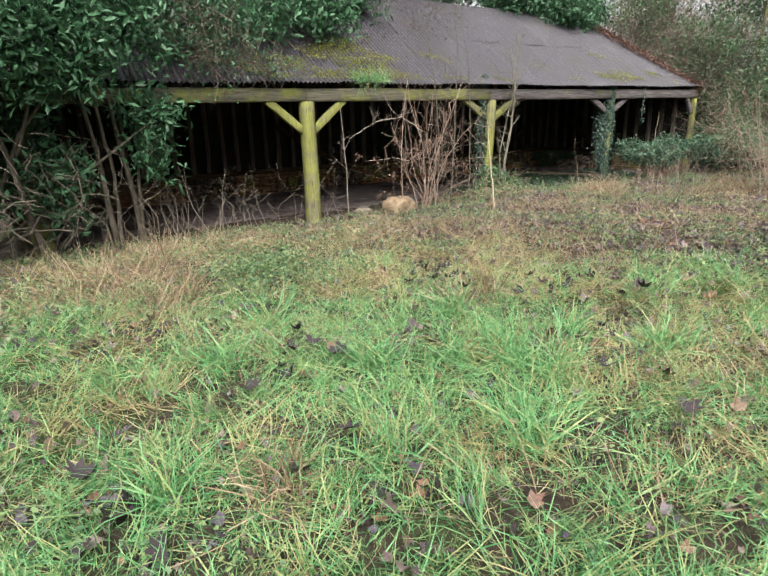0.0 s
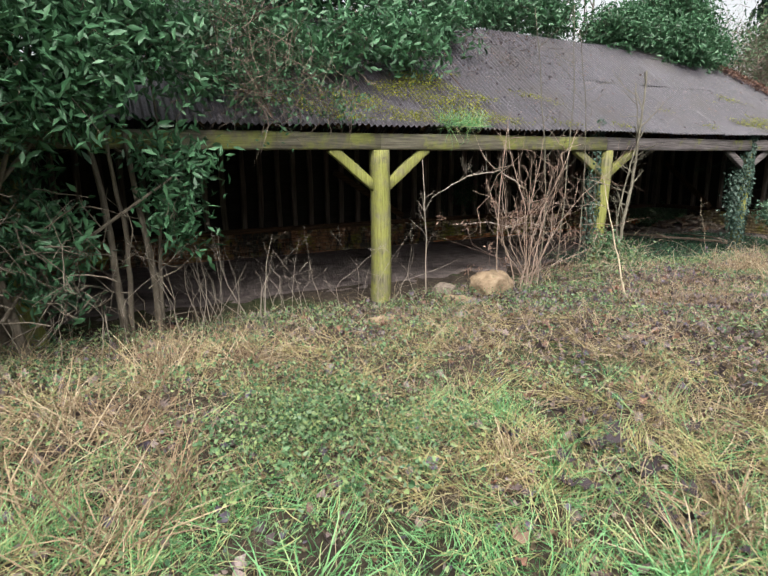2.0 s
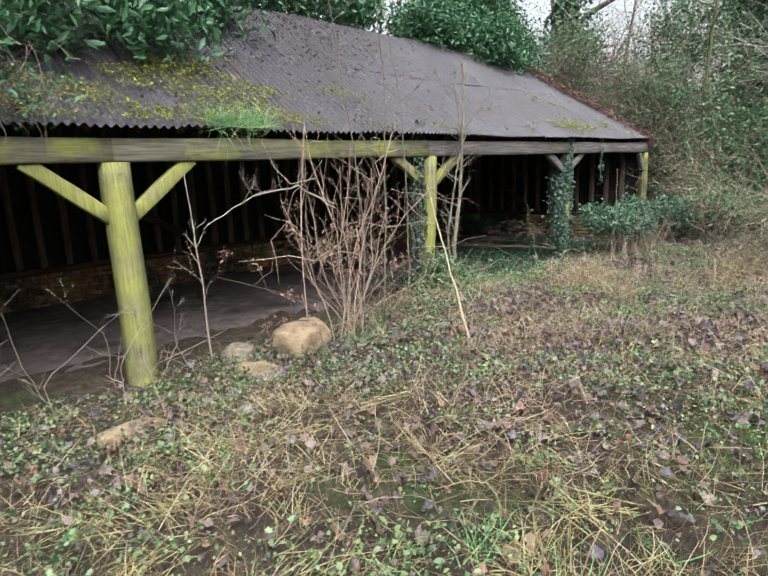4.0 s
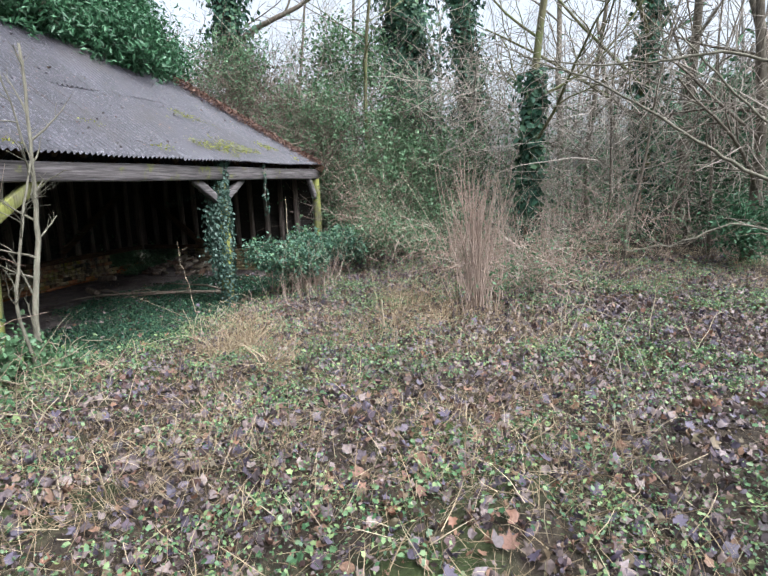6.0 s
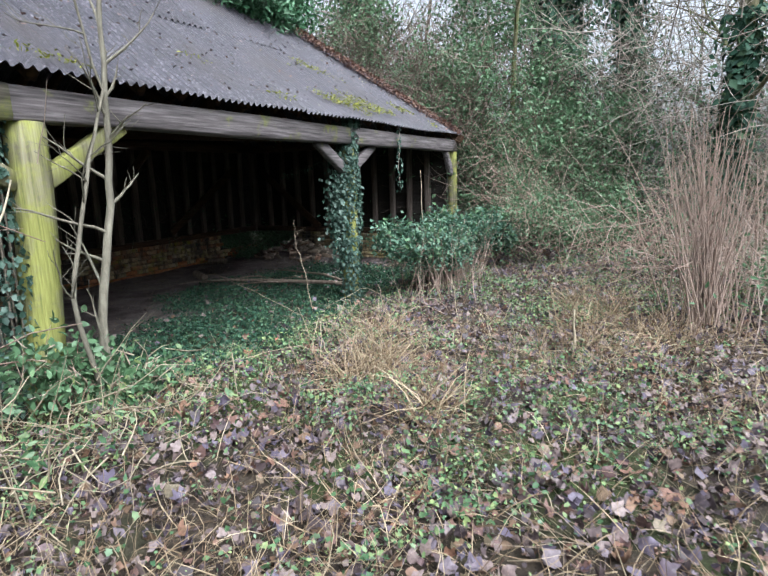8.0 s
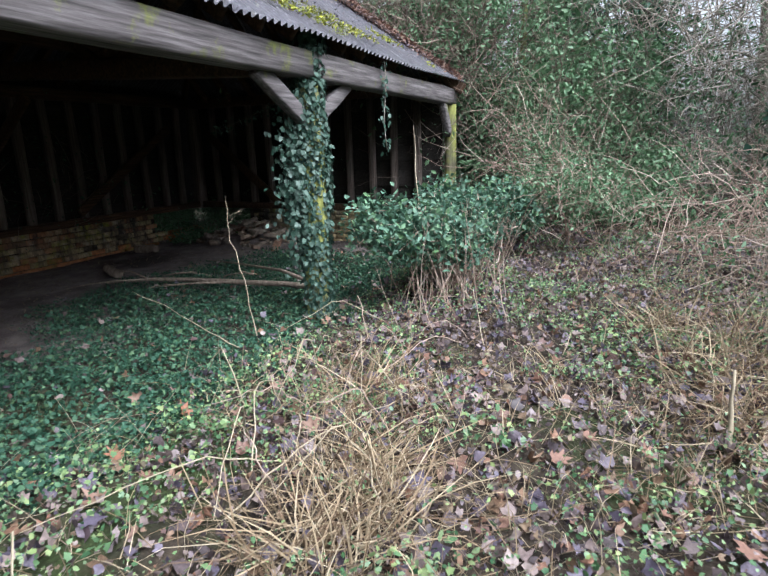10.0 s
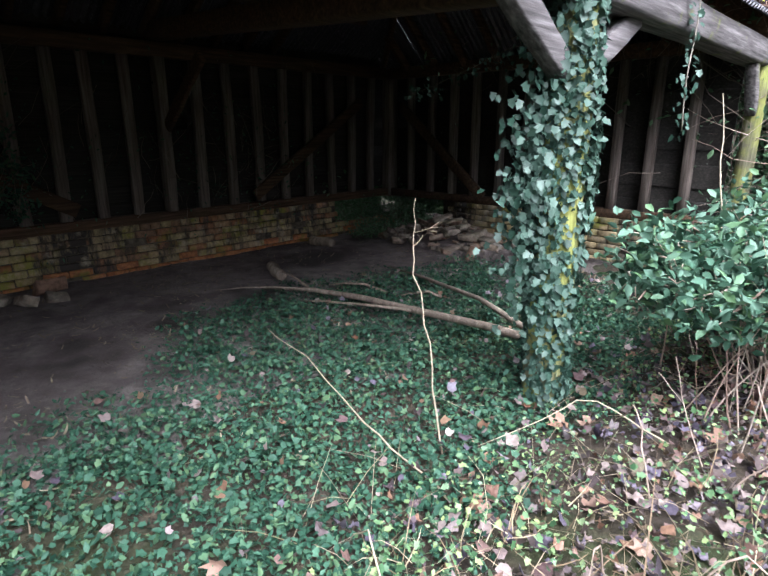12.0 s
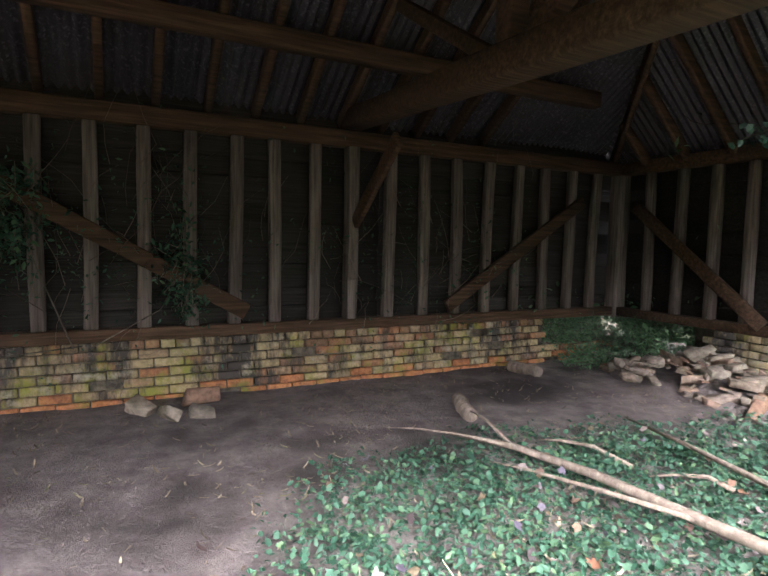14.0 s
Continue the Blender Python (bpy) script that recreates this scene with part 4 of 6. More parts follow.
tangle("hanging_roots", "dry hanging roots and ivy stems on the inner wall", (7.0, 4.45, 0.6), [(6.2, 4.5, 1.2, 1.4, 0.08, 0.9, 80, 0.7), (8.9, 4.5, 1.15, 1.4, 0.08, 0.8, 70, 0.7), (4.4, 4.5, 1.25, 1.2, 0.08, 0.9, 60, 0.7)], M_BROWNTWIG, 0.003, (0.045, 1.6, M_IVY), "roots", 1.6)
foliage_bush("ivy_thicket", "tall wall of ivy and evergreen leaves beyond the barn end", on_ground(13.6, 1.2),
             [(13.0, 0.6, 3.7, 0.9, 1.2, 0.9), (13.8, -1.2, 3.2, 0.9, 1.0, 1.0), (12.9, 2.6, 4.7, 1.0, 1.2, 0.9), (14.6, -2.6, 2.3, 1.0, 0.9, 1.1), (14.8, 0.2, 5.0, 1.2, 1.4, 1.2), (12.5, -0.9, 2.1, 0.5, 0.6, 0.7)],
             170, 0.1, 4, M_BRAMBLE, M_BROWNTWIG, tv=LEAF_V * np.array([1.4, 1, 1.4]), up=0.6, jit=0.13, stem_r=0.03, category="thicket")
tangle("bramble_thicket", "dense brown twiggy growth climbing beside the roof end", on_ground(12.6, 0.4), [(12.5, 0.2, 2.6, 0.8, 1.3, 1.2, 620, 1.1), (12.9, 1.8, 3.8, 0.9, 1.4, 1.0, 560, 1.2), (13.2, -1.2, 1.5, 1.0, 1.0, 1.1, 480, 1.0)], M_BROWNTWIG, 0.006, (0.07, 0.7, M_BRAMBLE))
tangle("bramble_thicket", "grey-brown thicket of bare stems in the wood beyond the clearing", on_ground(17.5, -4.5), [(17.0, -3.6, 2.6, 2.0, 2.0, 2.4, 300, 2.0), (18.5, -6.2, 2.6, 2.4, 2.0, 2.4, 300, 2.0), (17.5, 1.2, 4.0, 2.0, 2.4, 2.6, 260, 2.0)], M_TWIG, 0.01, (0.14, 1.3, M_BRAMBLE))
stem_w = [(-0.2, 0.0), (0.35, 0.2), (0.0, -0.3), (0.6, -0.1), (-0.5, 0.25)]
for i, (dx, dy) in enumerate(stem_w):
    tree("thin_tree", (11.8 + 1.4 * dx + i * 0.7, -6.2 + 3 * dy - i * 0.5), "thin bare young tree with pale grey bark", rng.uniform(5, 7), 0.035, 1, 8, tuple(rng.normal(0, 0.08, 2)), M_BARK, first=0.2)
tangle("lichen_twigs", "yellow-green lichen-covered twigs under the evergreen", on_ground(-4.8, -2.2), [(-4.75, -2.2, 1.3, 0.35, 0.25, 0.45, 45, 0.5)], M_BARKMOSS, 0.007)
tangle("cane_tangle", "tangle of pale dry canes at the foot of the post", on_ground(3.5, -0.9), [(3.4, -0.9, 0.32, 0.8, 0.4, 0.28, 110, 0.55), (4.2, -0.45, 0.3, 0.4, 0.25, 0.25, 50, 0.4)], M_PALE, 0.004, (0.06, 0.8, M_HERB))
foliage_bush("holly_bush", "dark evergreen bush at the wood's edge", (14.6, -8.8, 0.5), [(14.6, -8.8, 2.6, 0.9, 0.9, 1.5), (14.2, -8.6, 1.1, 0.8, 0.8, 0.7), (11.5, -8.2, 0.9, 0.6, 0.6, 0.6)], 330, 0.11, 8, M_LAUREL)
tangle("dry_brush", "tangle of dry tan twigs hanging over the mossy eave", (-1.6, -0.3, 2.3), [(-1.5, -0.4, 2.7, 0.7, 0.35, 0.45, 170, 0.6), (-1.9, -0.3, 3.3, 0.6, 0.4, 0.5, 130, 0.6), (-0.7, -0.35, 2.5, 0.4, 0.2, 0.2, 50, 0.4)], M_BROWNTWIG, 0.004, (0.06, 1.0, M_LAUREL))
tangle("dry_brush", "tangle of bare yellowish twigs under the evergreen", on_ground(-4.6, -1.7), [(-4.7, -1.7, 1.1, 0.9, 0.5, 0.8, 150, 0.7), (-3.6, -0.9, 0.8, 0.9, 0.5, 0.7, 110, 0.7)], M_BARK, 0.006)
shoots_clump("dry_brush", "bare shoots before the dark barn", (-2.2, -0.2), (1.3, 0.5), 22, 1.3, M_TWIG, 0.005, 0.3, 3, curl=0.14)

# far woodland, too dense to count
g = Geo()
for _ in range(520):
    a = rng.uniform(0, 6.283)
    dist = rng.uniform(26, 60)
    x, y = 4 + math.cos(a) * dist, -2 + math.sin(a) * dist
    h = rng.uniform(5, 13)
    grow(g, (x, y, float(gz(np.clip(x, -40, 40), y)) - 0.2), (rng.normal(0, 0.05), rng.normal(0, 0.05), 1), h, rng.uniform(0.05, 0.16), 1, 7, 0.6, 0.06, 0.2, 4, None, 0.12, 0.4)
tagged(part("far_woods", g, M_WOODS), "distant bare winter woodland round the clearing", "woods", kind="stuff")
g, lg = Geo(), Geo()
for _ in range(260):
    a = rng.uniform(0, 6.283)
    dist = rng.uniform(15, 30)
    x, y = 4 + math.cos(a) * dist, -2 + math.sin(a) * dist
    if -9 < x < 12 and y < 0 and y > -16:
        continue
    z = float(gz(np.clip(x, -40, 40), y))
    h = rng.uniform(0.8, 2.2) * (1.6 if rng.uniform() < 0.25 else 1)
    twig_mass(g, (x, y, z + h * 0.7), (2.0, 2.0, h), 18, 1.5, 0.009, 0.5)
    c = np.array([x, y, z + h * 0.5]) + rng.normal(0, 0.5, (44, 3)) * np.array([2.0, 2.0, h])
    leaf_cloud(lg, c, 6, 0.2, 0.17, tv=LANCE_V, up=0.6)
tagged(part("undergrowth_stems", g, M_WOODS), "tangled bare undergrowth of the wood", "undergrowth", kind="stuff")
tagged(part("undergrowth", lg, M_LAUREL), "dark green ivy and bramble undergrowth of the wood", "undergrowth", kind="stuff")
# made-up wood round the clearing, added behind the walker to block low skylight
lg, g = Geo(), Geo()
for a in np.linspace(-3.0, 0.35, 60):
    for ring in range(3):
        dist = 15 + 3 * ring + rng.uniform(-1, 1)
        x, y = 3 + math.cos(a) * dist * 1.25, -3.5 + math.sin(a) * dist
        if x > 12 and y > -9:
            continue
        h = rng.uniform(2.5, 4.5)
        c = np.array([x, y, 0.6 + h * 0.45]) + rng.normal(0, 0.5, (40, 3)) * np.array([2.2, 2.2, h * 0.75])
        c[:, 2] = np.maximum(c[:, 2], 0.5)
        leaf_cloud(lg, c, 7, 0.5, 0.5, tv=LANCE_V, up=0.5)
        grow(g, (x, y, 0.3), (rng.normal(0, 0.05), rng.normal(0, 0.05), 1), h * 1.3, 0.14, 1, 7, 0.6, 0.06, 0.2, 4, None, 0.12, 0.4)
tagged(part("skylight_screen", lg, M_LAUREL), "evergreen screen added behind the clearing to block low skylight", "woods", kind="stuff")
tagged(part("woodland_stems", g, M_WOODS), "stems of the added skylight screen behind the clearing", "woods", kind="stuff")

# ---- things in and before the barn ----


def rock(name, base, size, label, mat, group="", seed=1, category="stone", sub=3, rough=0.22):
    """An uneven, faceted stone resting on the ground."""
    bm = bmesh.new()
    bmesh.ops.create_icosphere(bm, subdivisions=sub + 1, radius=0.5)
    for q in bm.verts:
        n = noise.noise(q.co * 2.2 + Vector((seed * 7.3, 0, 0))) * rough * 1.6 + noise.noise(q.co * 5 + Vector((0, seed * 3.1, 0))) * rough * 0.9 + noise.noise(q.co * 13) * rough * 0.35
        c = q.co * (1 + n)
        c = Vector([math.copysign(abs(w * 2) ** 0.66 / 2, w) for w in c])
        q.co = Vector((c.x * size[0], c.y * size[1], max(c.z, -0.34) * size[2] + 0.3 * size[2]))
    g = Geo()
    g.bm(bm, Matrix.Translation(base) @ Matrix.Rotation(seed * 1.3, 4, "Z"))
    ob = part(name, g, mat, smooth=sub > 2)
    return tagged(ob, label, category, group)


def chunk(name, base, size, label, mat, group, category="rubble"):
    """A broken angular piece."""
    bm = bmesh.new()
    bmesh.ops.create_cube(bm, size=1)
    for q in bm.verts:
        q.co = Vector([q.co[i] * size[i] * rng.uniform(0.62, 1.2) for i in range(3)])
    bmesh.ops.bevel(bm, geom=bm.edges[:], offset=min(size) * 0.06, segments=1, affect="EDGES", profile=0.5)
    g = Geo()
    turn = Matrix.Rotation(rng.uniform(0, 6.28), 4, "Z") @ Matrix.Rotation(rng.normal(0, 0.35), 4, "X") @ Matrix.Rotation(rng.normal(0, 0.3), 4, "Y")
    g.bm(bm, Matrix.Translation((base[0], base[1], base[2] + size[2] * 0.4)) @ turn)
    return tagged(part(name, g, mat), label, category, group)


def on(x, y, dz=0.0):
    return (x, y, float(gz(x, y)) + dz)


rock("sandstone_boulder", on(1.35, -0.65, 0.0), (0.56, 0.42, 0.36), "weathered yellow sandstone boulder lying in the grass", M_STONE, seed=5)
rock("stone", on(0.85, -0.3, 0.0), (0.3, 0.24, 0.18), "small grey stone beside the sandstone boulder", M_RUBBLE, seed=9)
rock("stone", on(0.75, -0.85, -0.02), (0.5, 0.3, 0.12), "flat yellow stone half sunk in the grass", M_STONE, seed=11)
rock("stone", on(-0.5, -1.2, -0.03), (0.4, 0.24, 0.1), "flat yellow stone half sunk in the grass", M_STONE, seed=12)
for i, (x, y, s) in enumerate(((6.36, 4.22, 0.25), (6.54, 4.05, 0.2), (6.8, 4.3, 0.32), (6.76, 3.98, 0.18))):
    chunk("stone", on(x, y, 0.01), (s, s * 0.55, s * 0.42), "loose pale stone fallen beside the brick plinth", M_RUBBLE, "stones along the plinth", "stone")
for i in range(190):
    a, q = rng.uniform(0, 6.283), rng.uniform(0, 1) ** 0.6
    x, y = 11.02 + math.cos(a) * q * 0.52, 2.95 + math.sin(a) * q * 1.1
    s = 0.05 + 0.15 * rng.uniform(0, 1) ** 1.6
    z = 0.02 + 0.13 * max(0, 1 - q * q) + 0.2 * max(0, 1 - q) * rng.uniform(0.5, 1.0)
    chunk("rubble_stone", (x, y, float(gz(x, y)) + z - 0.01), (s * rng.uniform(0.9, 1.6), s * rng.uniform(0.4, 0.75), s * rng.uniform(0.22, 0.45)), "broken stone or brick in the rubble heap", M_RUBBLE, "rubble heap")
g = Geo()
bm = bmesh.new()
bmesh.ops.create_icosphere(bm, subdivisions=4, radius=1)
for q in bm.verts:
    q.co = Vector((q.co.x * 0.55, q.co.y * 1.1, max(q.co.z, -0.1) * 0.13 + 0.06 * noise.noise(q.co * 4)))
g.bm(bm, Matrix.Translation((11.02, 2.95, 0.03)))
tagged(part("earth_mound", g, M_FLOOR, smooth=True), "low heap of earth under the broken stones", "mound", kind="stuff")


def log(base, end, r, label):
    g = Geo()
    p, q = np.array(base), np.array(end)
    pts = [p + (q - p) * s + rng.normal(0, r * 0.12, 3) for s in np.linspace(0, 1, 6)]
    g.tube(pts, r * np.array([0.95, 1.05, 1, 0.98, 1.03, 0.9]), 9)
    return tagged(part("log", g, M_DEADWOOD, smooth=True), label, "log")


log(on(9.83, 4.3, 0.06), on(9.9, 3.93, 0.06), 0.06, "short sawn log lying on the earth floor")
log(on(8.56, 3.36, 0.1), on(8.46, 3.05, 0.06), 0.055, "short pale log end lying on the earth floor")

br = thing("fallen_branch", (8.3, 1.6, 0.05), "long bare fallen branch lying on the ivy and earth", "branch")
g = Geo()
pts = np.array([on(8.5, 0.25, 0.1), on(8.48, 0.7, 0.14), on(8.44, 1.3, 0.12), on(8.42, 1.9, 0.11), on(8.3, 2.4, 0.1), on(8.12, 2.85, 0.06)])
g.tube(pts, [0.03, 0.029, 0.027, 0.025, 0.02, 0.012], 8)
part("stem", g, M_DEADWOOD, br, smooth=True)
for p, q, r in ((pts[0], on(9.3, 2.0, 0.1), 0.024), (pts[4], on(8.42, 2.95, 0.12), 0.012), (pts[4], on(7.95, 2.95, 0.08), 0.011), (pts[2], on(8.2, 2.2, 0.06), 0.014), (on(8.82, 1.98, 0.05), on(8.68, 2.4, 0.08), 0.016), (on(9.05, 1.55, 0.05), on(8.92, 1.8, 0.06), 0.016)):
    g = Geo()
    p, q = np.array(p), np.array(q)
    mid = (p + q) / 2 + rng.normal(0, 0.025, 3) + (0, 0, 0.02)
    g.tube([p, mid, q, q + (q - mid) * 0.7 + (0, 0, -0.02)], [r, r * 0.85, r * 0.6, r * 0.25], 6)
    part("side_branch", g, M_DEADWOOD, br, smooth=True)

# ivy on the third post, its clusters and a hanging strand


def ivy_leaves(geo, pos, out, size):
    n = len(pos)
    d = np.array([0, 0, -1.0]) + rng.normal(0, 0.35, (n, 3))
    z = out / (np.linalg.norm(out, axis=1)[:, None] + 1e-9) + rng.normal(0, 0.5, (n, 3)) + np.array([0, 0, 0.25])
    z /= np.linalg.norm(z, axis=1)[:, None]
    y = d - z * (d * z).sum(1)[:, None]
    y /= np.linalg.norm(y, axis=1)[:, None] + 1e-9
    geo.scatter(IVY_V, IVY_F, pos, np.stack([np.cross(y, z), y, z], -1), rng.uniform(0.6, 1.25, n) * size)


def ivy_column(name, base, label, height, r, count, size, side=(0, 0), low=0.0):
    ob = thing(name, base, label, "ivy")
    st, lg = Geo(), Geo()
    for k in range(5):
        a = k * 1.256 + 0.3
        s = np.linspace(0, 1, 9)
        st.tube(np.stack([base[0] + np.cos(a + 0.9 * s) * r * 0.62, base[1] + np.sin(a + 0.9 * s) * r * 0.62, base[2] + s * height], 1), 0.008, 4)
    a = rng.uniform(0, 6.283, count)
    z = low + (height - low) * rng.uniform(0, 1, count) ** 0.85
    rr = r * (0.75 + 0.35 * rng.uniform(0, 1, count) + 0.35 * np.abs(np.sin(2.3 * z + a)) * np.clip(z, 0.2, 1))
    out = np.stack([np.cos(a), np.sin(a), np.zeros(count)], 1)
    pos = np.array(base) + out * rr[:, None] + np.stack([side[0] * z, side[1] * z, z], 1)
    ivy_leaves(lg, pos, out, size)
    part("stems", st, M_BARK, ob)
    part("leaves", lg, M_POSTIVY, ob)
    return ob, lg


ob, _ = ivy_column("post_ivy", on(7.97, 0.02), "thick glossy ivy climbing a barn post", 2.32, 0.115, 5200, 0.042)
lg = Geo()
n = 1000
c = np.array([7.82, 0.08, 1.22]) + rng.normal(0, 1, (n, 3)) * np.array([0.065, 0.08, 0.3])
ivy_leaves(lg, c, np.tile([-0.6, -0.7, 0.1], (n, 1)), 0.042)
part("side_growth", lg, M_POSTIVY, ob)
lg, st = Geo(), Geo()
pts = np.array([(7.93, 0.12, 1.86), (7.96, 0.35, 1.85), (7.96, 0.55, 1.78), (7.97, 0.8, 1.71), (7.98, 1.0, 1.66)])
st.tube(pts, 0.0026, 4)
part("runner", st, M_BARK, ob)
k = rng.uniform(0, len(pts) - 1.001, 85)
i = k.astype(int)
q = pts[i] + (pts[i + 1] - pts[i]) * (k - i)[:, None] + rng.normal(0, 0.028, (85, 3))
ivy_leaves(lg, q, np.tile([-0.2, -0.9, 0.3], (85, 1)), 0.026)
part("runner_leaves", lg, M_POSTIVY, ob)

ob = thing("hanging_ivy", (9.1, -0.16, 1.46), "thin ivy strand hanging from the eave beam", "ivy")
st, lg = Geo(), Geo()
s = np.linspace(0, 1, 10)
pts = np.stack([9.1 + 0.03 * np.sin(7 * s), -0.16 + 0 * s, 2.28 - 0.82 * s], 1)
st.tube(pts, 0.004, 4)
part("stem", st, M_TWIG, ob)
q = np.repeat(pts, 6, 0) + rng.normal(0, 0.035, (60, 3))
ivy_leaves(lg, q, np.tile([-0.3, -0.9, 0.2], (60, 1)), 0.042)
part("leaves", lg, M_POSTIVY, ob)
ivy_column("post_ivy", on(3.85, 0.02), "ivy climbing one side of an algae-green post", 2.35, 0.1, 1100, 0.042)
ivy_column("post_ivy", (BX1 - 0.08, 2.1, 0.6), "small ivy growing up a wall stud", 0.5, 0.08, 60, 0.05)
foliage_bush("wall_ivy", "fresh green growth coming in where the brick plinth has fallen away", (10.9, 4.4, 0.08), [(10.75, 4.6, 0.34, 0.3, 0.16, 0.14), (11.25, 4.6, 0.34, 0.3, 0.2, 0.14), (11.45, 4.1, 0.3, 0.2, 0.4, 0.14), (11.0, 4.2, 0.12, 0.5, 0.3, 0.06)], 90, 0.05, 5, M_BRAMBLE, tv=LEAF_V, jit=0.05, stem_r=0.006)
foliage_bush("wall_ivy", "green ivy creeping down the inner wall", (6.0, 4.5, 0.5), [(5.6, 4.5, 1.5, 0.3, 0.08, 0.4), (6.7, 4.5, 1.1, 0.2, 0.08, 0.5), (4.6, 4.45, 1.2, 0.4, 0.1, 0.5)], 70, 0.06, 4, M_IVY, tv=LEAF_V, jit=0.05, stem_r=0.006)

foliage_bush("bramble_bush", "green brambles pressed against the outside of the barn corner", on(11.2, 5.2),
             [(10.6, 5.0, 0.5, 0.5, 0.3, 0.4), (11.4, 5.0, 0.5, 0.5, 0.3, 0.4), (12.05, 4.4, 0.5, 0.28, 0.6, 0.4), (12.05, 3.5, 0.5, 0.28, 0.5, 0.4)], 150, 0.08, 5, M_BRAMBLE, M_BROWNTWIG, tv=LEAF_V * np.array([1.4, 1, 1.3]), jit=0.08, stem_r=0.008)

# glossy bush by the third post
foliage_bush("evergreen_bush", "low glossy dark-green bush with bare lower stems", on(9.2, -0.8),
             [(8.45, -0.72, 0.78, 0.5, 0.4, 0.22), (9.15, -0.8, 0.8, 0.5, 0.42, 0.24), (9.9, -0.9, 0.8, 0.5, 0.4, 0.24), (8.2, -0.45, 0.85, 0.3, 0.28, 0.22), (10.5, -1.1, 0.75, 0.45, 0.4, 0.3), (8.8, -1.05, 0.62, 0.35, 0.25, 0.2), (9.6, -0.55, 0.98, 0.3, 0.25, 0.16)],
             120, 0.062, 6, M_HOLLY, M_REDTWIG, tv=LEAF_V * np.array([1.35, 1, 1.4]), up=0.7, jit=0.06, stem_r=0.007)
shoots_clump("bush_stems", "thin brown stems under the glossy bush", (9.1, -0.9), (1.3, 0.5), 190, 0.95, M_REDTWIG, 0.004, 0.35, 3)
foliage_bush("bramble_bush", "loose green bramble bush beyond the barn corner", on(11.2, -1.6),
             [(11.0, -1.6, 0.95, 0.8, 0.6, 0.4), (11.9, -1.2, 1.25, 0.7, 0.6, 0.6), (11.6, -2.3, 0.8, 0.7, 0.5, 0.4), (12.3, -0.4, 2.1, 0.5, 0.6, 0.7)],
             130, 0.065, 4, M_BRAMBLE, M_REDTWIG, tv=LEAF_V, up=0.7, jit=0.09, stem_r=0.008)
tangle("bramble_tangle", "brown arching bramble stems beside the barn corner", on(11.4, -1.4), [(11.2, -1.5, 0.9, 0.9, 0.7, 0.6, 330, 0.8), (12.0, -0.9, 1.5, 0.8, 0.7, 0.9, 330, 0.9)], M_REDTWIG, 0.004, (0.06, 0.6, M_BRAMBLE))

foliage_bush("ivy_thicket", "blue-green ivy and bramble climbing over stems beyond the barn corner", on(13.0, -0.9),
             [(12.6, -0.3, 1.6, 0.7, 0.8, 1.0), (13.4, -1.4, 1.8, 0.9, 0.9, 1.3), (12.9, 0.6, 3.0, 0.7, 0.8, 0.7), (13.2, -2.6, 0.9, 0.8, 0.7, 0.6), (12.2, 1.4, 2.6, 0.4, 0.8, 0.6)],
             260, 0.085, 5, M_BRAMBLE, M_BROWNTWIG, tv=LEAF_V * np.array([1.4, 1, 1.4]), up=0.6, jit=0.11, stem_r=0.012)

# bare shrub with seed heads, saplings, canes and the pale stick
ob = shoots_clump("bare_shrub", "bare shrub of pinkish-brown stems with dry seed heads", (2.0, -0.65), (0.55, 0.25), 17, 2.5, M_REDTWIG, 0.0085, 0.3, 6, curl=0.17)
g = Geo()
twig_mass(g, (2.3, -0.6, 1.25), (1.1, 0.35, 0.9), 55, 0.9, 0.0045, 0.3, 0.35)
part("twigs", g, M_REDTWIG, ob)
g = Geo()
c = np.array([1.9, -0.75, 0.95]) + rng.normal(0, 1, (36, 3)) * np.array([0.5, 0.3, 0.3])
leaf_cloud(g, c, 22, 0.035, 0.042, up=0.2, wild=1.0)
st = Geo()
for q in c:
    st.tube([q, q + np.array([rng.normal(0, 0.1), rng.normal(0, 0.1), -0.22]), (2.0 + rng.normal(0, 0.12), -0.65, max(0.3, q[2] - 0.7))], 0.003, 3, caps=False)
part("flower_stalks", st, M_REDTWIG, ob)
part("seed_heads", g, M_SEED, ob, "dry brown seed heads")


def stem_thing(name, label, pts, r, mat, twigs=0, category="sapling", tl=0.5):
    ob = thing(name, pts[0], label, category)
    pts = np.array(pts, float)
    s = np.linspace(0, len(pts) - 1, len(pts) * 4)
    k = np.minimum(s.astype(int), len(pts) - 2)
    fine = pts[k] + (pts[k + 1] - pts[k]) * (s - k)[:, None]
    fine[1:-1] += rng.normal(0, 0.006, fine[1:-1].shape)
    g = Geo()
    g.tube(fine, np.linspace(r, r * 0.35, len(fine)), 6)
    part("stem", g, mat, ob)
    if twigs:
        for _ in range(twigs):
            g = Geo()
            i = int(rng.uniform(0.25, 0.98) * (len(fine) - 1))
            grow(g, fine[i], (rng.normal(0, 1), rng.normal(0, 0.6), rng.uniform(0.2, 1.2)), tl * rng.uniform(0.4, 1.1), r * 0.35, 1, 3, 0.6, 0.12, 0.15, 4)
            part("twig", g, mat, ob)
    return ob


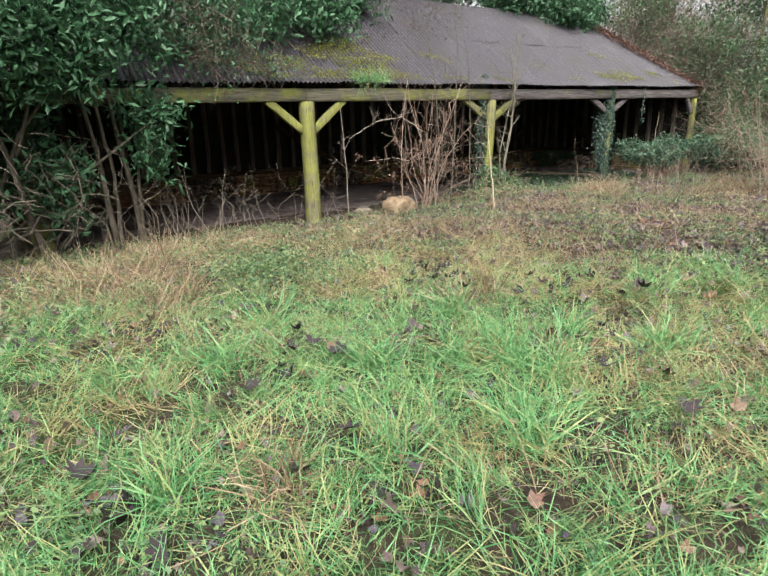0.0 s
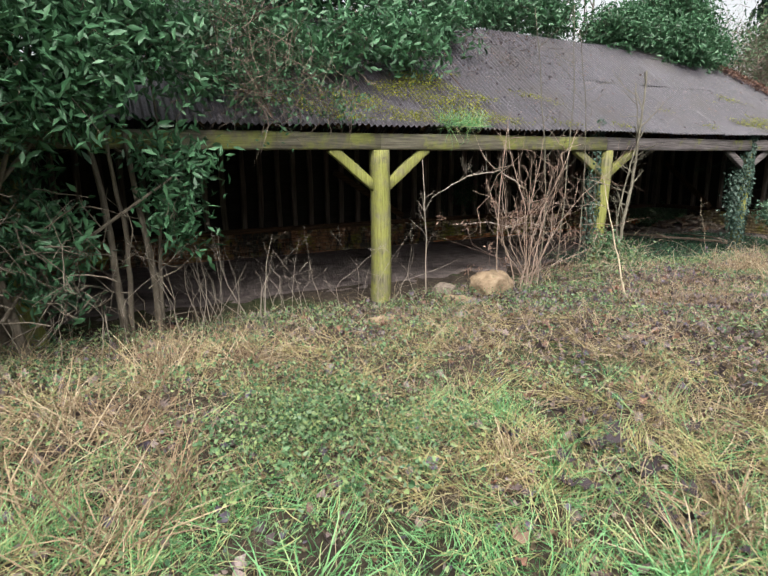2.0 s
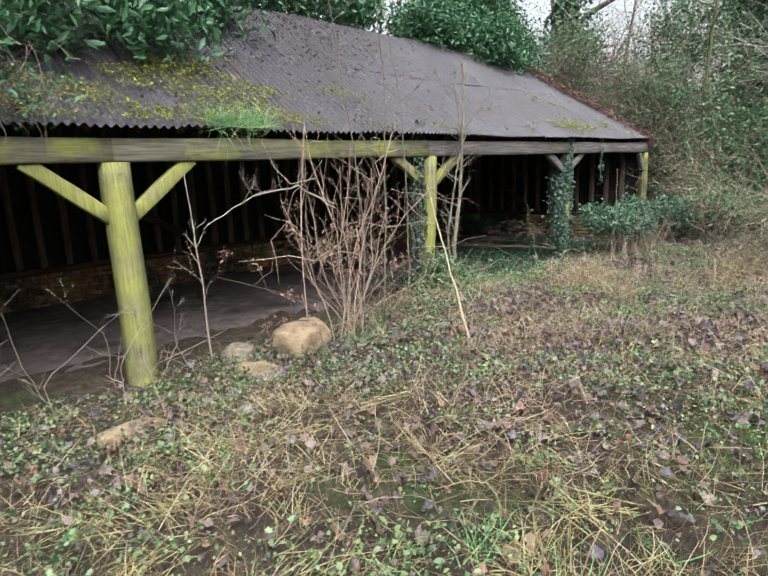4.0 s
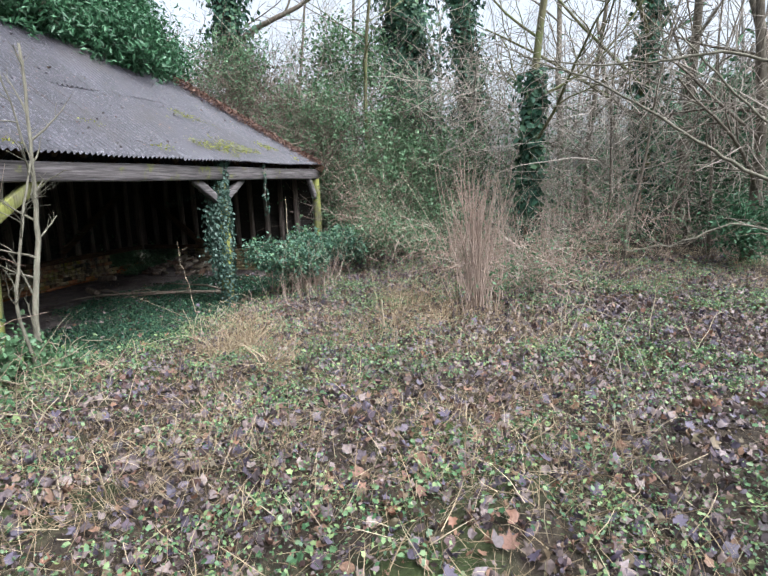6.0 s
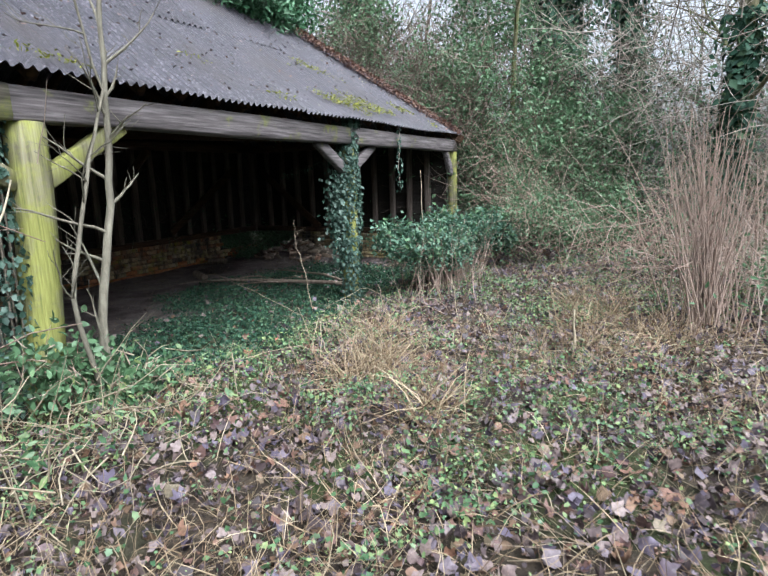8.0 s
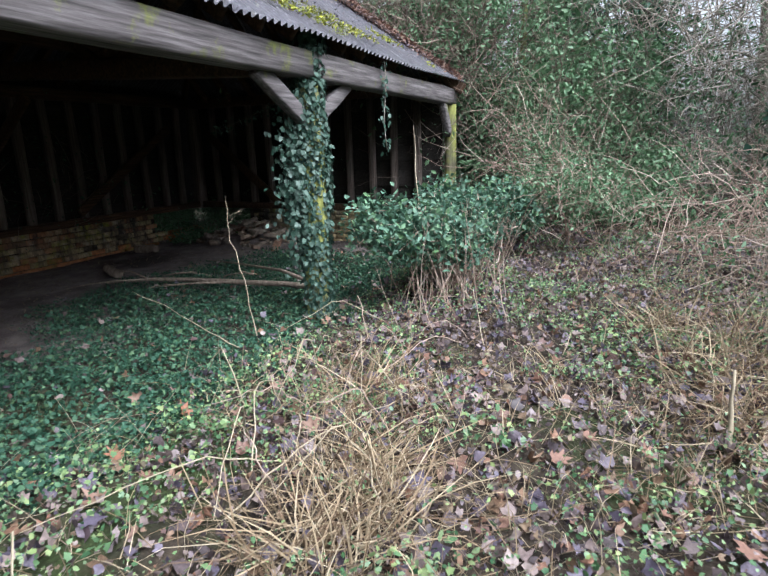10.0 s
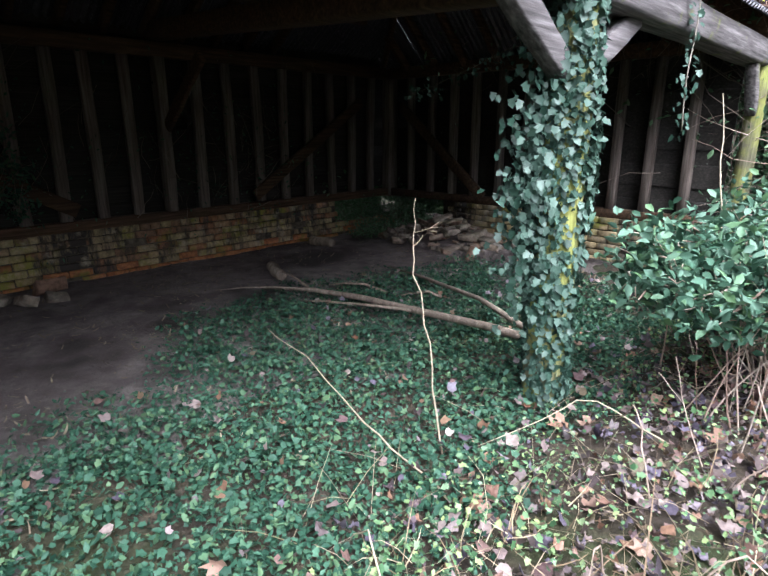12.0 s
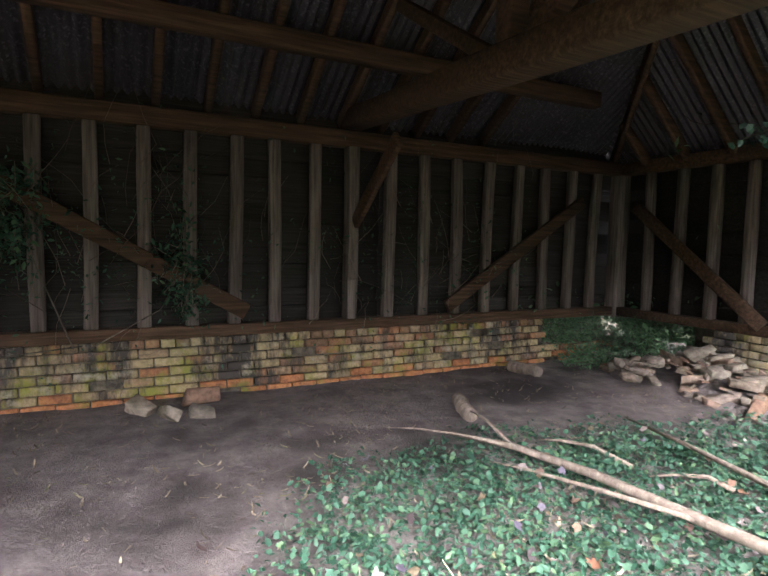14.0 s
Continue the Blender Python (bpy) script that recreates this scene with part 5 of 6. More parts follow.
stem_thing("sapling", "slender grey-green sapling growing beside the post", [on(4.2, -0.34), (4.2, -0.33, 0.75), (4.4, -0.3, 1.6), (4.46, -0.3, 2.22), (4.5, -0.3, 3.2)], 0.036, M_SAPLING, 16)
stem_thing("sapling", "thin second stem of a bare sapling", [on(4.14, -0.38), (3.98, -0.4, 0.95), (4.18, -0.36, 1.6), (4.42, -0.32, 2.25), (4.2, -0.36, 3.0)], 0.018, M_SAPLING, 12)
foliage_bush("ivy_shoots", "yellow-green ivy shoots at the foot of the post", on(4.15, -0.3), [(4.1, -0.3, 0.45, 0.3, 0.2, 0.25), (4.35, -0.4, 0.3, 0.3, 0.2, 0.2), (3.8, -0.3, 0.6, 0.2, 0.15, 0.3)], 45, 0.06, 3, M_BRAMBLE, M_REDTWIG, tv=LEAF_V * np.array([1.6, 1, 1.3]), jit=0.05, stem_r=0.006)
stem_thing("sapling", "tall thin bare stem before the roof", [on(2.25, -0.6), (2.3, -0.6, 1.4), (2.1, -0.65, 2.6), (1.85, -0.7, 3.7)], 0.011, M_SAPLING, 7)
stem_thing("sapling", "tall thin bare stem before the roof", [on(2.6, -0.55), (2.65, -0.6, 1.5), (2.7, -0.6, 2.7), (2.5, -0.7, 3.8)], 0.011, M_SAPLING, 7)
stem_thing("sapling", "tall thin bare stem beside the post", [on(3.2, -0.4), (3.1, -0.5, 1.5), (3.0, -0.55, 2.6), (2.7, -0.6, 3.6)], 0.01, M_SAPLING, 7)
stem_thing("sapling", "thin bare stem before the dark barn", [on(0.62, -0.2), (0.58, -0.25, 1.0), (0.55, -0.2, 1.9)], 0.01, M_TWIG, 7, tl=0.35)
stem_thing("sapling", "thin dark trunk under the evergreen", [on(-3.0, -0.25), (-2.95, -0.2, 1.1), (-3.05, -0.25, 2.2), (-3.2, -0.3, 3.4)], 0.032, M_BARK, 5)
stem_thing("sapling", "thin dark trunk under the evergreen", [on(-2.7, -0.15), (-2.65, -0.15, 1.0), (-2.55, -0.2, 2.0), (-2.6, -0.3, 3.2)], 0.024, M_BARK, 5)
stem_thing("arching_twig", "long pale arching twig across the barn opening", [(2.0, -0.5, 1.5), (1.6, -0.45, 1.75), (1.1, -0.4, 1.68), (0.6, -0.35, 1.42)], 0.011, M_TWIG, 9, "twig", 0.35)
stem_thing("pale_stick", "bleached bare stick leaning on the post", [on(2.25, -2.05), (2.85, -1.35, 0.75), (3.4, -0.7, 1.25), (3.9, -0.13, 1.68)], 0.014, M_PALE, 0, "stick")
stem_thing("pale_stick", "short upright pale dead stalk", [on(6.6, -2.9, -0.1), on(6.63, -2.88, 0.42)], 0.018, M_PALE, 0, "stick")
stem_thing("cane", "thin upright pale cane", [on(7.17, 0.08), (7.2, 0.2, 0.55), (7.27, 0.36, 0.9), (7.35, 0.42, 1.16)], 0.005, M_STEMS, 2, "cane", 0.15)
stem_thing("cane", "thin leaning pale bramble cane", [on(6.98, -0.05), on(6.95, 0.35, 0.18), on(7.05, 0.9, 0.3), on(7.0, 1.15, 0.4)], 0.005, M_STEMS, 0, "cane")
stem_thing("cane", "thin leaning bare cane by the post", [on(9.0, -0.6), (9.35, -0.4, 0.9), (9.75, -0.2, 1.7)], 0.008, M_PALE, 2, "cane", 0.2)
for i in range(26):
    x, y = rng.uniform(5.3, 8.6), rng.uniform(-1.9, -0.5)
    a = rng.uniform(0, 6.283)
    ln = rng.uniform(0.5, 1.2)
    stem_thing("bramble_cane", "dry arching bramble cane", [on(x, y), on(x + math.cos(a) * ln * 0.4, y + math.sin(a) * ln * 0.3, rng.uniform(0.2, 0.45)), on(x + math.cos(a) * ln, y + math.sin(a) * ln * 0.6, rng.uniform(0.02, 0.35))], 0.004, M_PALE if i % 2 else M_REDTWIG, 0, "cane")
for i in range(26):
    x, y = rng.uniform(-3.6, 0.6), rng.uniform(-1.4, 0.4)
    stem_thing("dead_stalk", "thin dead stalk standing before the barn", [on(x, y), on(x + rng.normal(0, 0.12), y, 0.4), on(x + rng.normal(0, 0.3), y + rng.normal(0, 0.15), rng.uniform(0.6, 1.1))], 0.0032, M_TWIG, 3, "stalk", 0.25)
for i in range(12):
    x, y = rng.uniform(4.6, 7.5), rng.uniform(-6.3, -4.6)
    a = rng.uniform(-0.8, 0.8) + (3.14 if i % 3 == 0 else 0)
    ln = rng.uniform(0.7, 1.6)
    stem_thing("bramble_cane", "long dry bramble cane arching over the litter", [on(x, y), on(x + math.cos(a) * ln * 0.5, y + math.sin(a) * ln * 0.5, rng.uniform(0.3, 0.7)), on(x + math.cos(a) * ln, y + math.sin(a) * ln, 0.08)], 0.004, M_PALE if i % 2 else M_TWIG, 0, "cane")

lean_tree = thing("leaning_tree", on(7.7, -8.0), "leaning bare tree with long pale limbs arching over the clearing", "tree")
for nm, pts, r in (("trunk", [on(7.7, -8.0, -0.1), (7.6, -7.75, 0.9), (7.55, -7.45, 1.9), (7.6, -7.2, 3.0), (7.7, -7.1, 4.4)], 0.05),
                   ("limb", [(7.57, -7.55, 1.55), (7.5, -6.77, 1.95), (7.5, -6.36, 2.24), (7.45, -5.73, 2.68), (7.4, -5.14, 3.02), (7.35, -4.6, 3.2)], 0.024),
                   ("limb", [(7.6, -7.2, 3.0), (7.5, -6.6, 3.16), (7.5, -5.9, 3.1), (7.5, -5.2, 3.12), (7.45, -4.4, 3.3)], 0.02),
                   ("limb", [(7.58, -7.65, 1.1), (7.5, -6.82, 1.32), (7.5, -6.23, 1.06), (7.45, -5.71, 1.0), (7.4, -5.2, 1.14)], 0.014),
                   ("limb", [(7.55, -7.4, 2.1), (7.5, -6.7, 2.7), (7.5, -6.2, 3.3), (7.45, -5.8, 4.0)], 0.016)):
    g = Geo()
    pts = np.array(pts, float)
    q = np.linspace(0, len(pts) - 1, len(pts) * 4)
    k = np.minimum(q.astype(int), len(pts) - 2)
    fine = pts[k] + (pts[k + 1] - pts[k]) * (q - k)[:, None]
    fine[1:-1] += rng.normal(0, 0.012, fine[1:-1].shape)
    g.tube(fine, np.linspace(r, r * 0.3, len(fine)), 7)
    if nm == "limb":
        for i in range(2, len(fine), 2):
            grow(g, fine[i], (rng.normal(0, 0.5), rng.uniform(0.2, 1.2), rng.normal(0.2, 0.6)), rng.uniform(0.4, 0.9), r * 0.35, 1, 3, 0.6, 0.12, 0.1, 4)
    part(nm, g, M_SAPLING, lean_tree, smooth=True)

# ---- growth on the ground, too dense to count ----


def soft(v, lo, hi):
    return np.clip((v - lo) / (hi - lo), 0, 1)


def tan(x, y):
    """Where last year's dead grass lies thick."""
    return soft(blob_noise(x, y, 1.5, 12) + 0.6 * blob_noise(x, y, 4.3, 7) + 0.12 * x + 0.15, 0.0, 0.35)


def grass_keep(x, y):
    x, y = x + 0.2, y * 1.09
    edge = -3.4 - 0.6 * soft(x, -4, -1.5) - 1.8 * soft(x, -1.5, 1.0) - 1.2 * soft(x, 1, 3)
    k = soft(edge + 0.9 * blob_noise(x, y, 1.1, 1) - y, -1.0, 1.5)
    return k * (1 - 0.72 * tan(x, y)) * (0.5 + 0.5 * soft(blob_noise(x, y, 2.3, 3) + 0.5 * blob_noise(x, y, 6.1, 2), -0.5, 0.2))


g = Geo()
cl = field(15500, -8.5, 3.5, -9.2, -2.2, grass_keep)
n_per = 20
pos = np.repeat(cl, n_per, 0)
pos[:, :2] += rng.normal(0, 0.045, (len(pos), 2))
pos[:, 2] = gz(pos[:, 0], pos[:, 1]) - 0.005
n = len(pos)
hgt = np.repeat(0.06 + 0.15 * rng.uniform(0, 1, len(cl)) ** 1.5, n_per) * rng.uniform(0.6, 1.3, n)
lean = np.repeat(rng.normal(0, 0.55, (len(cl), 2)), n_per, 0)
turn = stand(n, 0.7)
turn[:, :2, 1] += lean
g.scatter(BLADE_V, BLADE_F, pos, turn, np.stack([rng.uniform(0.003, 0.0065, n), hgt, hgt * 1.2], 1))
tagged(part("grass", g, M_GRASS), "lush wet green winter grass", "grass", kind="stuff")


g = Geo()


def tan_keep(x, y):
    x, y = x + 0.2, y * 1.09
    near = soft(-2.2 - 0.5 * soft(x, -4, 0) - y, -0.8, 1.0) * tan(x, y)
    band = 0.32 * np.exp(-((y + 2.7 + 0.3 * np.minimum(x, 3)) / 1.0) ** 2) * (blob_noise(x, y, 2.1, 5) > -0.2)
    return np.clip(0.8 * near + band, 0, 1) * soft(1.7 - x, 0, 2.2)


cl = field(7000, -8.5, 4.2, -9.2, -0.9, tan_keep)
pos = np.repeat(cl, 18, 0)
n = len(pos)
pos[:, :2] += rng.normal(0, 0.05, (n, 2))
pos[:, 2] = gz(pos[:, 0], pos[:, 1]) + rng.uniform(0, 0.03, n)
turn = stand(n, 0.9)
turn[:, :2, 1] += np.repeat(rng.normal(0, 0.9, (len(cl), 2)), 18, 0)
hgt = np.repeat(rng.uniform(0.08, 0.24, len(cl)), 18) * rng.uniform(0.6, 1.2, n)
g.scatter(BLADE_V, BLADE_F, pos, turn, np.stack([rng.uniform(0.0025, 0.0055, n), hgt, hgt], 1))
tagged(part("dead_grass", g, M_TANGRASS), "bent tussocks of tan dead grass", "dead grass", kind="stuff")


def tuft(x, y, count, h, mat, label, spread_r=0.06, lean=0.55):
    g = Geo()
    pos = np.array([on(x, y)] * count) + rng.normal(0, spread_r, (count, 3)) * np.array([1, 1, 0])
    hh = h * rng.uniform(0.6, 1.2, count)
    g.scatter(BLADE_V, BLADE_F, pos, stand(count, lean), np.stack([rng.uniform(0.005, 0.009, count), hh, hh * 1.8], 1))
    return tagged(part("grass_tuft", g, mat), label, "grass tuft")


for x, y in ((-1.8, -6.3), (-2.5, -5.8), (-1.1, -6.1), (-2.3, -6.9), (-3.2, -5.2), (-0.9, -6.7), (-3.8, -6.3), (-1.4, -5.3), (-2.9, -6.6), (-2.0, -6.0)):
    tuft(x, y, 130, 0.26, M_GRASS, "thick arching tuft of green grass")
for x, y in ((5.6, -1.6), (5.85, -1.45), (5.35, -1.5), (7.4, -2.9), (7.9, -3.1), (4.9, -2.3), (7.2, -3.5), (8.2, -2.7), (-2.9, -2.2), (-2.2, -2.1), (6.6, -1.1), (6.9, -3.0), (-3.2, -3.1), (-3.6, -3.5), (-3.0, -3.7), (-3.9, -3.1), (-3.5, -2.7), (-3.3, -4.0)):
    tuft(x, y, 190, 0.36, M_STRAW, "flattened tuft of pale dead grass", 0.11, 1.9)

g = Geo()


def straw_keep(x, y):
    a = np.exp(-((y + 2.6 + 0.25 * np.minimum(x, 3)) / 1.5) ** 2) * (x < 5) * (1 - 0.5 * soft(x, 0.5, 2.5))
    b2 = 0.5 * np.exp(-((x - 7.9) / 1.5) ** 2 - ((y + 3.3) / 1.1) ** 2) + 0.35 * np.exp(-((x - 5.6) / 0.9) ** 2 - ((y + 1.55) / 0.45) ** 2)
    c2 = (0.05 + 0.8 * tan(x, y) * soft(2.0 - x, 0, 2)) * (y < -3) * (x < 3) + 0.6 * (x >= 2) * (x < 7.5) * (y > -5.5) * (blob_noise(x, y, 1.3, 2) > -0.2) + 0.3 * (x > 9) * (y < -2)
    return np.clip((a + b2 + c2) * (0.4 + 0.6 * (blob_noise(x, y, 1.7, 5) > 0.0)), 0, 1) * (y < 0.2 - 0.3 * (x > 5))


pos = field(125000, -8, 14, -8.8, 0.2, straw_keep)
n = len(pos)
pos[:, 2] += rng.uniform(0.0, 0.05, n)
ln = rng.uniform(0.1, 0.32, n)
g.scatter(BLADE_V, BLADE_F, pos, stand(n, 1.5), np.stack([rng.uniform(0.0025, 0.0055, n), ln, ln], 1))
tagged(part("dead_grass", g, M_STRAW), "matted pale dead grass and stems", "dead grass", kind="stuff")

g = Geo()


def litter_keep(x, y):
    core = soft(x + 0.5 * (y + 2.6), -0.2, 2.2) * soft(-y, 0.1, 0.7)
    sparse = 0.1 + 0.2 * (blob_noise(x, y, 1.5, 7) > 0.2)
    return np.clip(core * (0.6 + 0.4 * (blob_noise(x, y, 1.9, 8) > -0.25)) * (0.6 + 0.4 * (blob_noise(x, y, 6.0, 4) > -0.1)) + sparse, 0, 1) * (y < 0.1)


pos = field(126000, -5, 12.5, -8.2, 0.1, litter_keep)
n = len(pos)
pos[:, 2] += rng.uniform(0.0, 0.055, n)
half = rng.uniform(0, 1, n) < 0.03
p2 = pos[~half]
m = len(p2)
g.scatter(CRUMB_V, CRUMB_F, p2, lay(p2, 1, 1.1), (0.02 + 0.065 * rng.uniform(0, 1, m) ** 2.0)[:, None] * np.stack([rng.uniform(0.6, 1.3, m), np.ones(m), rng.uniform(0.6, 3.0, m)], 1))
pos = pos[half]
n = len(pos)
g.scatter(MAPLE_V, MAPLE_F, pos, lay(pos, 1, 0.6), rng.uniform(0.04, 0.085, n)[:, None] * np.stack([rng.uniform(0.45, 1.0, n), np.ones(n), rng.uniform(2.0, 6.0, n)], 1))
tagged(part("leaf_litter", g, M_LITTER), "thick litter of wet brown sycamore leaves", "leaves", kind="stuff")

g = Geo()
pos = np.concatenate([field(150, 4.4, 9, -1.5, 1.9, lambda x, y: np.exp(-((y + 0.55) / 0.45) ** 2) + 0.08), field(220, -4, 9, -7, -1, lambda x, y: 0.4 + 0 * x)])
n = len(pos)
pos[:, 2] += rng.uniform(0.02, 0.06, n)
g.scatter(MAPLE_V, MAPLE_F, pos, lay(pos, 1, 0.5), rng.uniform(0.05, 0.12, n)[:, None] * np.stack([rng.uniform(0.5, 1.0, n), np.ones(n), rng.uniform(1, 3, n)], 1))
tagged(part("dry_leaves", g, M_PALELEAF), "scattered dry pinkish-orange fallen leaves", "leaves", kind="stuff")

g = Geo()


def ivy_keep(x, y):
    top = 1.55 + 1.0 * soft(x, 6.5, 7.3) - 0.3 * soft(x, 9, 10) + 0.2 * blob_noise(x, y, 2.5, 4)
    low = -0.45 + 0.25 * blob_noise(x, y, 1.8, 2)
    return soft(top + 0.35 - y, 0, 0.7) * soft(y - low, 0, 0.3) * soft(x, 4.2, 4.9) * soft(10.8 - x, 0, 0.8) * (0.7 + 0.3 * (blob_noise(x, y, 3.1, 6) > -0.2))


pos = field(105000, 4.2, 10.8, -1.0, 3.0, ivy_keep)
n = len(pos)
pos[:, 2] += rng.uniform(0.0, 0.1, n) * (0.6 + 0.5 * blob_noise(pos[:, 0], pos[:, 1], 6, 3))
narrow = rng.uniform(0, 1, n) < 0.5
g.scatter(IVY_V, IVY_F, pos[~narrow], lay(pos[~narrow], 1, 0.75), rng.uniform(0.015, 0.042, int((~narrow).sum())))
g.scatter(LEAF_V * np.array([1.3, 1, 1.5]), LEAF_F, pos[narrow], lay(pos[narrow], 1, 0.8), rng.uniform(0.015, 0.045, int(narrow.sum())))
near = field(3000, 4.2, 10.8, -1.0, 3.0, lambda x, y: 0.3 * ivy_keep(x, y) + 0.03 * (y < 2.2))
near[:, 2] += rng.uniform(0.04, 0.09, len(near))
dry = Geo()
dry.scatter(CRUMB_V, CRUMB_F, near, lay(near, 1, 0.7), rng.uniform(0.02, 0.07, len(near)))
tagged(part("ivy_litter", dry, M_LITTER), "dead brown leaves caught among the ground ivy", "leaves", kind="stuff")
tagged(part("ground_ivy", g, M_IVY), "carpet of dark green ground ivy", "ivy", kind="stuff")

g = Geo()


def herb_keep(x, y):
    spots = np.exp(-((x + 2.2) / 0.65) ** 2 - ((y + 3.5) / 0.8) ** 2) + 0.8 * np.exp(-((x - 1.2) / 0.9) ** 2 - ((y + 1.6) / 0.5) ** 2) + 0.5 * np.exp(-((x - 6.3) / 0.9) ** 2 - ((y + 2.4) / 0.6) ** 2)
    spots = spots + 0.4 * np.exp(-((x - 7.5) / 1.2) ** 2 - ((y + 0.9) / 0.4) ** 2)
    return np.clip(0.85 * spots + 0.5 * soft(blob_noise(x, y, 2.0, 9), 0.3, 0.6) * (blob_noise(x, y, 5.5, 1) > -0.2) + 0.03 + green(x, y), 0, 1) * (y < 0.05)


def green(x, y):
    """Patches of low herbs among the litter and along the bank."""
    lit = (x > 0.8) * soft(blob_noise(x, y, 1.4, 3) + 0.55 * blob_noise(x, y, 4.7, 6), -0.15, 0.35) * 0.9 + 0.06 * (x > 0.8)
    bank = soft(x, -4.5, -3.5) * (x < 5) * np.exp(-((y + 0.75) / 0.5) ** 2) * 0.5
    front = (x <= 0.8) * (y > -4) * soft(blob_noise(x, y, 1.8, 8) + 0.4 * blob_noise(x, y, 5, 2), -0.25, 0.3) * 0.85
    lip = 0.3 * np.exp(-((y + 0.6) / 0.6) ** 2) * (x > 4.5) * (x < 10.5) * (blob_noise(x, y, 4.1, 5) > -0.35)
    return lit + bank + front + lip


cl = field(17500, -6, 12, -9, -0.1, herb_keep)
nettle = np.array([(-2.2, -3.5)]) + rng.normal(0, 1, (420, 2)) * np.array([0.34, 0.42])
cl = np.concatenate([cl, np.column_stack([nettle, gz(nettle[:, 0], nettle[:, 1]) + rng.uniform(0.02, 0.16, 420)])])
pos = np.repeat(cl, 13, 0)
n = len(pos)
pos += rng.normal(0, 1, (n, 3)) * np.array([0.065, 0.065, 0.0])
pos[:, 2] += rng.uniform(0.02, 0.06, n) + np.repeat(rng.uniform(0.0, 0.1, len(cl)), 13)
sz = np.repeat(rng.uniform(0.6, 1.5, len(cl)), 13) * rng.uniform(0.009, 0.027, n)
odd = rng.uniform(0, 1, n) < 0.5
g.scatter(LEAF_V * np.array([1.5, 1, 1]), LEAF_F, pos[odd], lay(pos[odd], 1, 0.9), sz[odd])
g.scatter(IVY_V, IVY_F, pos[~odd], lay(pos[~odd], 1, 0.8), sz[~odd])
tagged(part("green_herbs", g, M_HERB), "fresh green nettles and ground herbs", "herbs", kind="stuff")

g = Geo()
pos = field(7500, -4, 12, -7.5, 0.2, lambda x, y: 0.2 + 0.5 * (x > 2.5) * (0.4 + 0.6 * (blob_noise(x, y, 2.4, 6) > 0)))
n = len(pos)
ln = rng.uniform(0.15, 0.5, n)
d = any_way(n, 0.25, 0.8)
for i in range(0, n):
    e = d[i] / np.linalg.norm(d[i]) * ln[i]
    e[2] = abs(e[2]) * 0.6
    g.tube([pos[i], pos[i] + e * 0.5 + (0, 0, 0.02), pos[i] + e], [0.002, 0.0015, 0.0008], 3, caps=False)
tagged(part("ground_twigs", g, M_STEMS), "fine dead twigs and stems strewn on the ground", "twigs", kind="stuff")
g = Geo()
pos = field(5000, 4.2, 11, 0.8, 4.4, lambda x, y: 0.3 + 0.6 * (blob_noise(x, y, 1.6, 3) > 0.2))
n = len(pos)
pos[:, 2] += 0.02
g.scatter(BLADE_V, BLADE_F, pos, frames_of(any_way(n, 1, 0.15), rng.uniform(0, 6.28, n)), np.stack([rng.uniform(0.005, 0.016, n), rng.uniform(0.02, 0.085, n), np.full(n, 0.03)], 1))
tagged(part("floor_chips", g, M_STEMS), "pale wood chips and straw bits on the earth floor", "debris", kind="stuff")

# moss, a grass tuft and fallen leaves on the roof
g = Geo()


def on_roof(n, x0, x1, v0, v1, keep):
    x, q = rng.uniform(x0, x1, n), rng.uniform(v0, v1, n)
    k = rng.uniform(0, 1, n) < keep(x, q)
    x, q = x[k], q[k]
    p = np.array([0, EAVE_Y, EAVE_Z + 0.125]) + q[:, None] * (upf / lf)[None] + x[:, None] * np.array([1.0, 0, 0])
    return p


pos = on_roof(34000, -2.5, 10.5, 0.0, 1.3, lambda x, q: np.clip(soft(blob_noise(x, q * 2, 2.2, 3) + 1.3 * np.exp(-((x - 0.8) / 1.9) ** 2) + 0.75 * np.exp(-((x - 8.6) / 1.1) ** 2) * (q > 0.15) - 0.6 * q - 0.35, 0, 0.5), 0, 1))
n = len(pos)
g.scatter(LEAF_V, LEAF_F, pos, lay(pos, 1, 0.6), rng.uniform(0.018, 0.042, n))
tagged(part("roof_moss", g, M_MOSS), "yellow-green moss cushions along the roof's lower edge", "moss", kind="stuff")
g = Geo()
pos = on_roof(34000, -3, 11.7, 0.0, 2.95, lambda x, q: np.clip(0.07 + (0.25 * soft(blob_noise(x, q, 1.5, 11), 0.1, 0.8) + soft(q, 0.9, 2.4) * 0.7) * soft(5.5 - x, 0, 2.5) + 1.5 * np.exp(-((x + 0.7 * q - 11.4) / 0.3) ** 2), 0, 1))
n = len(pos)
g.scatter(CRUMB_V, CRUMB_F, pos, lay(pos, 1, 0.35), rng.uniform(0.012, 0.04, n))
tagged(part("roof_leaves", g, M_LITTER), "brown fallen leaves lying on the roof", "leaves", kind="stuff")
g = Geo()
q = rng.uniform(0, 2.9, 5200)
x = EX1 - 0.12 - (EX1 - RX1) * q / lf - np.abs(rng.normal(0, 0.17, 5200))
pos = np.array([0, EAVE_Y, EAVE_Z + 0.09]) + q[:, None] * (upf / lf)[None] + x[:, None] * np.array([1.0, 0, 0])
pos[:, 2] += rng.uniform(0, 0.05, 5200)
g.scatter(CRUMB_V, CRUMB_F, pos, lay(pos, 1, 0.6), rng.uniform(0.02, 0.06, 5200))
